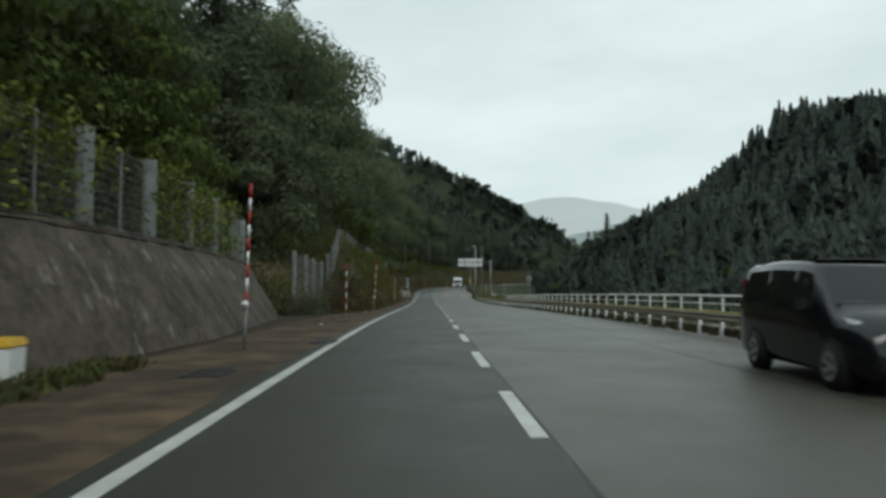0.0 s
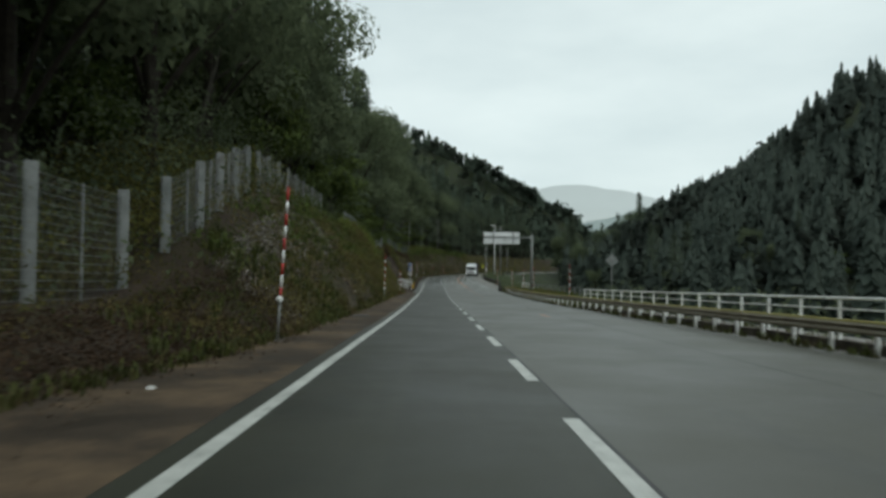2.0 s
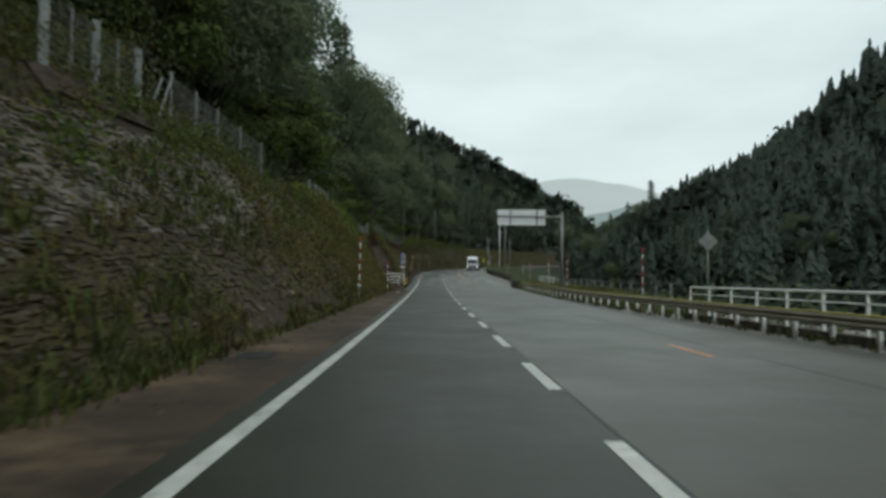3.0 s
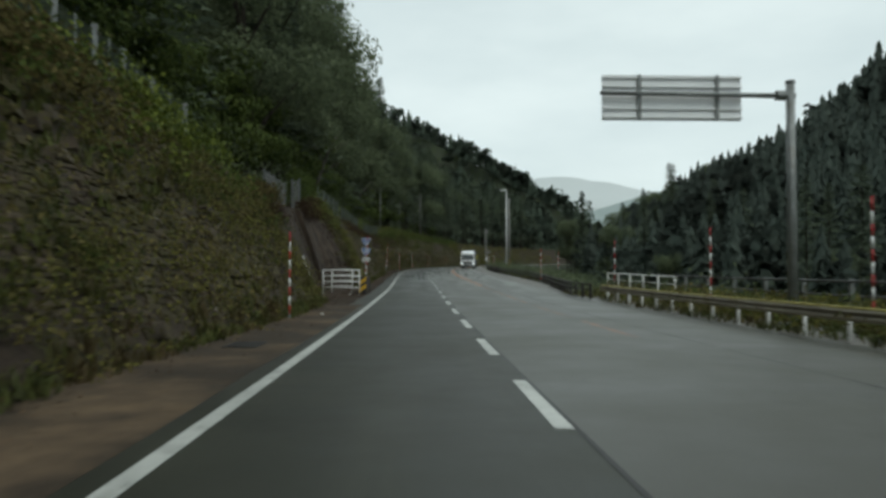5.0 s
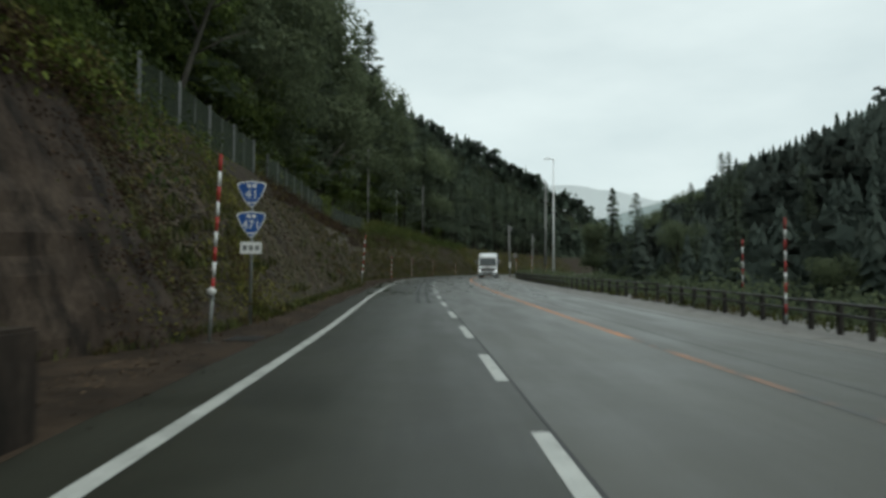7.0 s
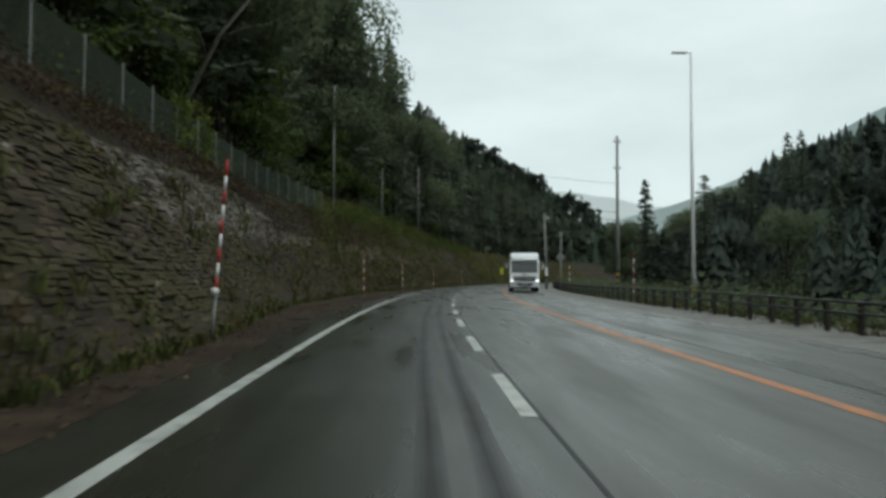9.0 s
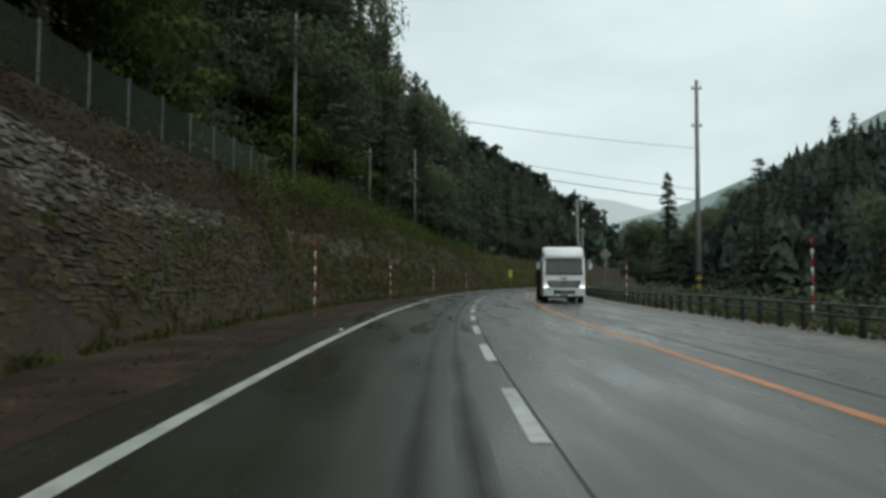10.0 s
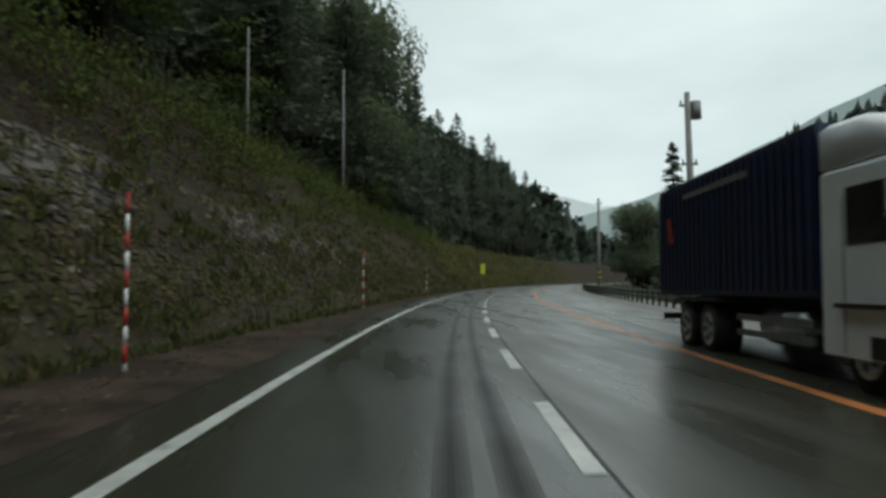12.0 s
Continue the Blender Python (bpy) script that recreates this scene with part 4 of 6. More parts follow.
def lamp_post():
    root = thing("street_lamp", base(209.1, 11.3, -0.5), "tall slim grey street lamp", "street lamp")
    part("pole", Mesh().tube([(0, 0, 0), (0, 0, 12.5)], 0.11, 12, 0.055), ALU, root, smooth=True)
    part("arm", Mesh().tube([(0, 0, 12.4), (-0.25, 0, 12.5), (-0.6, 0, 12.5)], 0.035, 8), ALU, root, smooth=True)
    part("lamp_head", Mesh().box((-0.55, 0, 12.5), (0.75, 0.28, 0.12), top=(0.85, 0.7)), ALU, root, "flat lamp head", bevel=0.02)
    part("control_box", Mesh().box((0.05, -0.14, 1.5), (0.16, 0.12, 0.4)), GALV, root, bevel=0.01)
    part("yellow_band", Mesh().tube([(0, 0, 1.05), (0, 0, 1.3)], 0.118, 12), YELLOW, root)
    return root


lamp_post()
p = ground_point(101, 47.4)
far_lamp = thing("street_lamp", pose(p.x, p.y, p.z), "slim street lamp with a curved arm across the river", "street lamp")
part("pole", Mesh().tube([(0, 0, -0.3), (0, 0, 1.3 - p.z), (-0.4, 0, 1.95 - p.z), (-2.0, 0, 2.15 - p.z)], 0.09, 8, 0.05), ALU, far_lamp, smooth=True)
part("lamp_head", Mesh().box((-2.2, 0, 2.13 - p.z), (0.8, 0.3, 0.14), top=(0.85, 0.7)), ALU, far_lamp, "flat lamp head", bevel=0.02)


def utility_pole(y, o, z0, height, label, arms, transformer=False, lean=0.0, radius=0.17):
    p = at(y, o, z0)
    root = thing("utility_pole", pose(p.x, p.y, p.z, 0, lean, 0), label, "utility pole", "utility poles")
    part("pole", Mesh().tube([(0, 0, -0.3), (0, 0, height)], radius, 14, radius * 0.6), POLE_CONC, root, smooth=True)
    for k in range(arms):
        z = height - 0.5 - 2.2 * k
        arm = part("crossarm", Mesh().box((0, 0, z), (0.62, 0.08, 0.08)), GALV, root)
        for x in (-0.25, 0.25):
            part("insulator", Mesh().tube([(x, 0, z + 0.04), (x, 0, z + 0.2)], 0.04, 8, 0.025), LIGHT_CONC, arm, "pale insulator", True)
    if transformer:
        part("transformer", Mesh().tube([(0.32, 0, height - 1.0), (0.32, 0, height - 0.35)], 0.2, 14), GALV, root, "grey drum transformer", True)
        part("bracket", Mesh().box((0.15, 0, height - 0.7), (0.3, 0.06, 0.06)), GALV, root)
        part("notice_plate", Mesh().box((0, -0.19, 1.9), (0.26, 0.02, 0.9)), WHITE_PAINT, root, "narrow white notice plate")
    for k in range(5):
        part("warning_band", Mesh().tube([(0, 0, 1.2 + 0.25 * k), (0, 0, 1.32 + 0.25 * k)], 0.172, 14), YELLOW if k % 2 else BLACK, root) if arms else None
    return root


utility_pole(235.9, 12.7, -0.5, 13.5, "tall concrete utility pole with short crossarms", 2)
utility_pole(256.8, 7.75, 0, 8.3, "concrete utility pole with a drum transformer", 2, True, lean=-1.5)
utility_pole(240.3, -11.5, 6.3, 11.7, "slim concrete utility pole on the wooded slope", 0, radius=0.13)
utility_pole(292.2, -12.2, 7.0, 11.5, "slim concrete utility pole above the bank", 0, radius=0.14)
utility_pole(273, -13.3, 7.3, 8.2, "slim concrete utility pole among the trees", 0, radius=0.11)
utility_pole(300, 9.4, 0, 9, "distant concrete utility pole beside the road", 1)


def wire(a, b, sag, r=0.013):
    pts = [a.lerp(b, t) - Vector((0, 0, 4 * sag * t * (1 - t))) for t in (i / 16 for i in range(17))]
    lone("overhead_wire", Mesh().tube(pts, r, 5), BLACK, "thin black overhead wire spanning the road", "wire", group="overhead wires", smooth=True)


pa, pb = at(240.3, -11.3, 0), at(235.9, 12.7, 0)
wire(pa + Vector((0, 0, 10.6)), pb + Vector((0, 0, 5.95)), 0.35, 0.022)
wire(pa + Vector((0, 0, 11.3)), pb + Vector((0, 0, 6.6)), 0.35)
wire(pa + Vector((0, 0, 13.1)), pb + Vector((0, 0, 9.0)), 0.4)

yel = thing("yellow_sign", base(330, -4.4), "narrow lime yellow roadside sign on a post", "road sign")
part("post", Mesh().tube([(0, 0, 0), (0, 0, 3.3)], 0.04, 8), GALV, yel, smooth=True)
part("plate", Mesh().box((0, -0.06, 2.7), (0.6, 0.03, 1.3)), LIME, yel, bevel=0.01)


# ---- white guard fence at the culvert ----
def guard_fence():
    root = thing("guard_fence", pose(-3.92, 137.35, road_z(137.4)), "white steel guard rail panels round the culvert opening", "fence")

    def panel(a, b, rails, h):
        a, b = Vector(a), Vector(b)
        for p in (a, b):
            part("post", Mesh().tube([p, p + Vector((0, 0, h))], 0.035, 10), WHITE_PAINT, root, smooth=True)
        for k in range(rails):
            z = Vector((0, 0, h - 0.02 - k * (h - 0.4) / (rails - 1)))
            part("rail", Mesh().tube([a + z, b + z], 0.027 if k else 0.035, 8), WHITE_PAINT, root, smooth=True)

    panel((-1.95, 0.1, 0), (0, 0, 0), 4, 1.33)
    panel((-1.91, 4.05, 0), (-0.71, 4.05, 0), 4, 1.34)
    part("low_rail", Mesh().tube([(-0.71, 4.07, 0.93), (-0.08, 4.0, 0.93)], 0.025, 8), WHITE_PAINT, root, smooth=True)
    return root


guard_fence()
p = at(137.1, -4.9, 0.02)
lone("kerb_marker", Mesh().box(p, (0.14, 0.09, 0.06)), WHITE_PAINT, "small white marker stone on the shoulder", "marker", group="small white markers")
for y, o in ((120.6, -4.3), (28.0, -4.85), (47.7, -4.9), (212, -3.4)):
    lone("kerb_marker", Mesh().box(at(y, o, 0.02), (0.09, 0.06, 0.04)), WHITE_PAINT, "small white marker stone on the shoulder", "marker", group="small white markers")

sand = thing("salt_box", base(10.35, -7.0, 0.05, 8), "white roadside salt box with a yellow lid", "salt box")
part("body", Mesh().box((0, 0, 0.22), (1.0, 0.6, 0.5), top=(1.04, 1.04)), WHITE_PAINT, sand, bevel=0.02)
part("lid", Mesh().box((0, 0, 0.53), (1.08, 0.68, 0.12), top=(0.94, 0.9)), YELLOW, sand, "yellow lid", bevel=0.02)


def drain(y, o):
    root = thing("drain_grate", base(y, o, 0.002), "dark steel drain grate in the muddy shoulder", "drain grate", "drain grates")
    part("frame", Mesh().box((0, 0, 0), (0.62, 1.1, 0.03)), SEAM, root)
    for k in range(7):
        part("bar", Mesh().box((-0.24 + 0.08 * k, 0, 0.018), (0.03, 0.98, 0.02)), DARK_STEEL, root)
    return root


drain(18.7, -3.5)
for y, o in ((11.9, -4.35), (31.5, -4.45), (70.8, -4.6), (110.7, -4.5), (150.5, -4.5), (196, -4.5)):
    drain(y, o)

# ---- vehicles ----
def wheel(parent, x, y, r, w, hub):
    t = part("wheel", Mesh().tube([(x - w / 2, y, r), (x - w / 2 + 0.03, y, r), (x + w / 2 - 0.03, y, r), (x + w / 2, y, r)], r, 24), RUBBER, parent, "black tyre", True)
    s = -1 if x < 0 else 1
    part("rim", Mesh().tube([(x + s * (w / 2 - 0.02), y, r), (x + s * (w / 2 + 0.012), y, r)], r * 0.64, 20), hub, t, "metal rim")
    for k in range(5):
        a = 2 * math.pi * k / 5
        c = (x + s * (w / 2 + 0.016), y + math.cos(a) * r * 0.36, r + math.sin(a) * r * 0.36)
        # Dark plate on the rim stands in for a shaded spoke opening.
        part("spoke_gap", Mesh().box(c, (0.012, r * 0.2, r * 0.2)), GRIME, t)


def minivan():
    """Front faces -y."""
    root = thing("minivan", base(11.35, 5.3, 0, -4), "black minivan in the oncoming lane, sky sheen painted on its roof", "car")
    W2 = 0.86
    # outline stations: y, floor z, belt z, roof z, half width at belt, half width at roof
    st = [(-2.32, 0.32, 0.62, 0.66, 0.72, 0.70), (-2.22, 0.22, 0.80, 0.86, 0.80, 0.74), (-1.55, 0.20, 0.95, 1.03, W2, 0.76), (-1.28, 0.20, 1.0, 1.12, W2, 0.74),
          (-0.62, 0.20, 1.02, 1.66, W2, 0.68), (-0.30, 0.20, 1.02, 1.73, W2, 0.70), (0.8, 0.20, 1.04, 1.77, W2, 0.71), (1.9, 0.22, 1.06, 1.74, W2, 0.71), (2.16, 0.24, 1.06, 1.64, 0.84, 0.70), (2.26, 0.32, 1.0, 1.1, 0.80, 0.76)]
    rings = []
    for y, f, b, r, wb, wr in st:
        rings.append([(-wb * 0.93, y, f), (-wb, y, f + 0.16), (-wb, y, b), (-wr, y, r - 0.06), (-wr + 0.1, y, r), (wr - 0.1, y, r), (wr, y, r - 0.06), (wb, y, b), (wb, y, f + 0.16), (wb * 0.93, y, f)])
    part("body", Mesh().loft(rings), CAR_BLACK, root, "glossy black body", True)

    def side(y0, y1, t0, t1, s):
        def pt(y, t, out):
            for a, b in zip(st, st[1:]):
                if a[0] <= y <= b[0]:
                    k = (y - a[0]) / (b[0] - a[0])
                    v = [a[i] + (b[i] - a[i]) * k for i in range(6)]
                    z = v[2] + (v[3] - 0.06 - v[2]) * t
                    return Vector((s * (v[4] + (v[5] - v[4]) * t + out), y, z))
        m = Mesh()
        n = 5
        rows = []
        for i in range(n):
            y = y0 + (y1 - y0) * i / (n - 1)
            yt = t0[0] + (t1[0] - t0[0]) * i / (n - 1)
            rows.append([pt(y, 0.1, 0.006), pt((y + yt) / 2, 0.5, 0.006), pt(yt, 0.88, 0.006)])
        return m.loft(rows, closed=False, caps=False)

    for s in (-1, 1):
        for y0, y1, ta, tb in ((-0.95, -0.1, -0.55, -0.1), (-0.02, 0.9, -0.02, 0.9), (0.98, 1.95, 0.98, 1.9)):
            part("side_window", side(y0, y1, (ta,), (tb,), s), DARK_GLASS, root, "dark side glass")
        mirror = part("wing_mirror", Mesh().box((s * 1.0, -0.72, 1.12), (0.22, 0.12, 0.18)), CAR_BLACK, root, "black wing mirror", bevel=0.03)
        lamp = Mesh()
        lamp.add([(s * 0.42, -2.245, 0.72), (s * 0.78, -2.20, 0.70), (s * 0.85, -1.75, 0.86), (s * 0.84, -1.72, 0.96), (s * 0.46, -2.14, 0.86)], [(0, 1, 2, 3, 4)])
        part("headlight", lamp, LAMP_GLASS, root, "clear glass headlight")
        wheel(root, s * 0.80, -1.42, 0.31, 0.2, CHROME)
        wheel(root, s * 0.80, 1.33, 0.31, 0.2, CHROME)
        part("wheel_arch", Mesh().tube([(s * 0.70, -1.42, 0.33), (s * 0.866, -1.42, 0.33)], 0.36, 24), GRIME, root)
        part("wheel_arch", Mesh().tube([(s * 0.70, 1.33, 0.33), (s * 0.866, 1.33, 0.33)], 0.36, 24), GRIME, root)
        part("tail_light", Mesh().box((s * 0.70, 2.2, 1.25), (0.12, 0.06, 0.5)), RED_PAINT, root, "red tail light", bevel=0.02)
    ws = Mesh()
    ws.add([(-0.76, -1.25, 1.10), (0.76, -1.25, 1.10), (0.63, -0.635, 1.62), (-0.63, -0.635, 1.62)], [(0, 1, 2, 3)])
    ws.v = [(x, y - 0.02, z + 0.03) for x, y, z in ws.v]
    part("windscreen", ws, DARK_GLASS, root, "reflecting windscreen")
    part("grille", Mesh().box((0, -2.29, 0.62), (0.8, 0.06, 0.2)), GRIME, root, "dark grille", bevel=0.02)
    part("bumper", Mesh().box((0, -2.27, 0.40), (1.5, 0.14, 0.22)), CAR_BLACK, root, bevel=0.05)
    part("plate", Mesh().box((0, -2.35, 0.42), (0.33, 0.012, 0.165)), WHITE_PAINT, root, "blank number plate")
    part("rear_window", Mesh().add([(-0.68, 2.185, 1.12), (0.68, 2.185, 1.12), (0.62, 2.13, 1.62), (-0.62, 2.13, 1.62)], [(0, 1, 2, 3)]), DARK_GLASS, root)
    part("wiper", Mesh().tube([(-0.6, -1.24, 1.15), (0.1, -1.2, 1.17)], 0.012, 6), BLACK, root)
    # Grey panel stands in for the sky reflected in the black roof.
    part("roof_panel", Mesh().box((0, 0.75, 1.762), (1.18, 2.3, 0.02)), mat("roof_sheen", (0.10, 0.105, 0.11), (0.16, 0.165, 0.17), 1, 0.25, 0, 30, metal=0.4), root, "roof panel with the sky's sheen put into its grey", bevel=0.008)
    return root


minivan()


def truck():
    """Front faces -y; y 0 at the cab's front."""
    root = thing("truck", pose(8.76, 236.85, road_z(236.85), 0, 0, -7.0), "white cab lorry with a dark blue box body", "truck")
    cab = Mesh()
    rings = []
    for y, z0, z1, w in ((0.0, 0.45, 1.55, 1.16), (0.04, 0.40, 1.75, 1.21), (0.22, 0.40, 2.62, 1.22), (0.45, 0.40, 2.75, 1.22), (2.05, 0.40, 2.78, 1.22), (2.1, 0.45, 2.7, 1.2)):
        rings.append([(-w, y, z0), (-w, y, z1 - 0.1), (-w + 0.1, y, z1), (w - 0.1, y, z1), (w, y, z1 - 0.1), (w, y, z0)])
    part("cab", cab.loft(rings), TRUCK_WHITE, root, "white painted cab")
    rings = []
    for y, z1, w in ((0.32, 2.85, 1.12), (0.5, 3.12, 1.17), (1.2, 3.32, 1.19), (2.1, 3.36, 1.2)):
        rings.append([(-w, y, 2.74), (-w, y, z1 - 0.1), (-w + 0.14, y, z1), (w - 0.14, y, z1), (w, y, z1 - 0.1), (w, y, 2.74)])
    part("roof_deflector", Mesh().loft(rings), TRUCK_WHITE, root, "white roof air deflector", True)
    part("windscreen", Mesh().add([(-1.08, 0.02, 1.68), (1.08, 0.02, 1.68), (1.06, 0.195, 2.56), (-1.06, 0.195, 2.56)], [(0, 1, 2, 3)]), TRUCK_GLASS, root, "grey reflecting windscreen")
    part("screen_trim", Mesh().box((0, 0.01, 1.655), (2.24, 0.06, 0.06)), GRIME, root)
    for x in (-0.5, 0.35):
        part("wiper", Mesh().tube([(x, -0.02, 1.68), (x + 0.55, -0.005, 1.78)], 0.014, 6), BLACK, root)
    part("visor", Mesh().box((0, 0.08, 2.66), (2.2, 0.26, 0.09)), TRUCK_WHITE, root, "pale sun visor", bevel=0.02)
    gm = Mesh().prism([(-0.98, 1.30), (0.98, 1.30), (0.86, 0.90), (-0.86, 0.90)], lambda p, q: Vector((p[0], -0.03 + 0.06 * q, p[1])))
    grille = part("grille", gm, GRIME, root, "dark grille with chrome slats")
    for k in range(3):
        w = 1.55 + 0.12 * k
        part("slat", Mesh().box((0, -0.05, 1.0 + 0.11 * k), (w, 0.03, 0.035)), CHROME, grille, "chrome slat", bevel=0.008)
    part("badge", Mesh().box((0, -0.02, 1.43), (0.34, 0.03, 0.07)), GRIME, root, "plain dark badge bar")
    bumper = part("bumper", Mesh().box((0, -0.08, 0.62), (2.44, 0.24, 0.44), top=(0.97, 0.85)), CHROME, root, "silver bumper", bevel=0.06)
    part("lip", Mesh().box((0, -0.17, 0.845), (2.2, 0.10, 0.05)), TRUCK_WHITE, bumper, "bright upper lip", bevel=0.015)
    part("intake", Mesh().box((0, -0.195, 0.62), (1.25, 0.03, 0.2)), GRIME, bumper, "dark air intake", bevel=0.01)
    part("lower_bumper", Mesh().box((0, -0.05, 0.34), (2.2, 0.18, 0.14)), GRIME, root, bevel=0.03)
    part("plate", Mesh().box((0, -0.215, 0.5), (0.44, 0.012, 0.22)), GALV, root, "blank number plate")
    for s in (-1, 1):
        part("headlight", Mesh().box((s * 1.05, -0.10, 0.935), (0.30, 0.16, 0.11)), HEADLIGHT, root, "lit headlight", bevel=0.02)
        part("fog_lamp", Mesh().box((s * 0.72, -0.17, 0.46), (0.36, 0.05, 0.06)), LAMP_GLASS, root, "white fog lamp")
        part("side_window", Mesh().box((s * 1.222, 0.95, 2.1), (0.012, 0.95, 0.7)), DARK_GLASS, root, "dark cab side window")
        part("door_seam", Mesh().box((s * 1.222, 1.5, 1.4), (0.008, 0.02, 1.9)), GRIME, root)
        part("step", Mesh().box((s * 1.15, 0.6, 0.55), (0.16, 0.7, 0.3)), GRIME, root, "dark cab step", bevel=0.02)
        mir = part("mirror_arm", Mesh().tube([(s * 1.2, 0.1, 2.5), (s * 1.5, -0.12, 2.45), (s * 1.5, -0.12, 1.9)], 0.02, 6), CHROME, root, "chrome mirror arm")
        part("mirror", Mesh().box((s * 1.5, -0.12, 2.15), (0.2, 0.08, 0.42)), CHROME, mir, "chrome mirror", bevel=0.02)
        for y in (1.05, 6.4, 7.7):
            wheel(root, s * 1.03, y, 0.48, 0.32 if y < 2 else 0.46, CHROME)
            part("mudguard", Mesh().box((s * 1.06, y, 1.02), (0.5, 1.1, 0.06)), GRIME, root)
    box = Mesh()
    box.box((0, 6.05, 2.26), (2.40, 7.7, 2.34))
    body = part("box_body", box, TRUCK_BLUE, root, "dark blue corrugated box body", bevel=0.03)
    for s in (-1, 1):
        for k in range(26):
            part("rib", Mesh().box((s * 1.215, 2.36 + 0.295 * k, 2.26), (0.035, 0.11, 2.14)), TRUCK_BLUE, body)
        part("letter_bar", Mesh().box((s * 1.238, 6.2, 3.1), (0.008, 3.4, 0.12)), LIGHT_CONC, body, "row of pale lettering, unreadable")
        part("red_mark", Mesh().prism([(-0.25, 2.2), (0.1, 2.2), (0.3, 2.75), (0.0, 2.75)], lambda p, q, s=s: Vector((s * (1.236 + 0.006 * q), 8.9 + p[0], p[1]))), RED_PAINT, body, "slanting red emblem patch")
        part("side_guard", Mesh().box((s * 1.12, 3.9, 0.75), (0.05, 2.8, 0.1)), GALV, root)
        part("side_guard", Mesh().box((s * 1.12, 3.9, 0.5), (0.05, 2.8, 0.1)), GALV, root)
    part("chassis", Mesh().box((0, 5.4, 0.85), (0.9, 8.6, 0.4)), GRIME, root, "dark chassis")
    part("fuel_tank", Mesh().tube([(-0.85, 2.9, 0.65), (-0.85, 4.3, 0.65)], 0.3, 16), CHROME, root, "metal fuel tank", True)
    part("rear_guard", Mesh().box((0, 9.8, 0.6), (2.3, 0.1, 0.14)), GRIME, root)
    return root


truck()


# ---- trees and plants ----
def leaf_cloud(rng, lobes, count, size, flat=0.6):
    """Leaf clusters scattered over the shells of several lobes."""
    m = Mesh()
    wts = [r[0] * r[1] for _, r in lobes]
    tot = sum(wts)
    for (c, r), wt in zip(lobes, wts):
        for _ in range(int(count * wt / tot)):
            th, cz = rng.uniform(0, 2 * math.pi), rng.uniform(-0.75, 1)
            sr = math.sqrt(max(0, 1 - cz * cz))
            q = rng.uniform(0.6, 1.08)
            n = Vector((sr * math.cos(th), sr * math.sin(th), cz))
            p = Vector(c) + Vector((n.x * r[0], n.y * r[0], n.z * r[1])) * q
            s = size * rng.uniform(0.55, 1.3)
            t = Vector((rng.gauss(0, 1), rng.gauss(0, 1), rng.gauss(0, 0.5)))
            n2 = (n + Vector((rng.gauss(0, 0.32), rng.gauss(0, 0.32), rng.gauss(0.3, 0.28)))).normalized()
            a = n2.cross(t).normalized() * s
            b = n2.cross(a).normalized() * s * flat
            d = Vector((0, 0, -s * 0.25))
            m.add([p - a * 0.7 - b * 1.1, p + a * 1.2 + d, p - a * 0.4 + b * 1.2], [(0, 1, 2)])
    return m


def broad_tree(rng, height, spread, leaf, count, label, leaf_mat):
    root = thing("tree", pose(0, 0, -200), label, "tree", "roadside trees")
    tr = Mesh()
    p = [Vector((0, 0, -0.5))]
    bend = Vector((rng.uniform(-0.05, 0.12), rng.uniform(-0.08, 0.08), 0))
    for k in range(1, 6):
        p.append(Vector((bend.x * k * k * 0.3, bend.y * k * k * 0.3, height * 0.15 * k)))
    tr.tube(p, 0.10 + height * 0.011, 8, 0.05)
    lobes = []
    for k in range(15):
        th = rng.uniform(0, 2 * math.pi)
        z = height * rng.uniform(0.34, 0.93)
        rad = spread * (1.05 - abs(z / height - 0.58)) * rng.uniform(0.25, 0.8)
        c = Vector((rad * math.cos(th), rad * math.sin(th), z)) + p[4] * 0.5 * Vector((1, 1, 0)).x
        lobes.append(((c.x, c.y, z), (spread * rng.uniform(0.30, 0.5), height * rng.uniform(0.07, 0.13))))
        a = p[min(5, max(1, int(z / height * 6.2) - 1))]
        tr.tube([a, a.lerp(Vector((c.x, c.y, z)), 0.5) + Vector((0, 0, 0.2)), Vector((c.x, c.y, z))], 0.06 + height * 0.002, 5, 0.015)
    part("trunk", tr, BARK, root, "dark trunk with limbs")
    part("crown", leaf_cloud(rng, lobes, count, leaf), leaf_mat, root, "loose leafy crown")
    return root


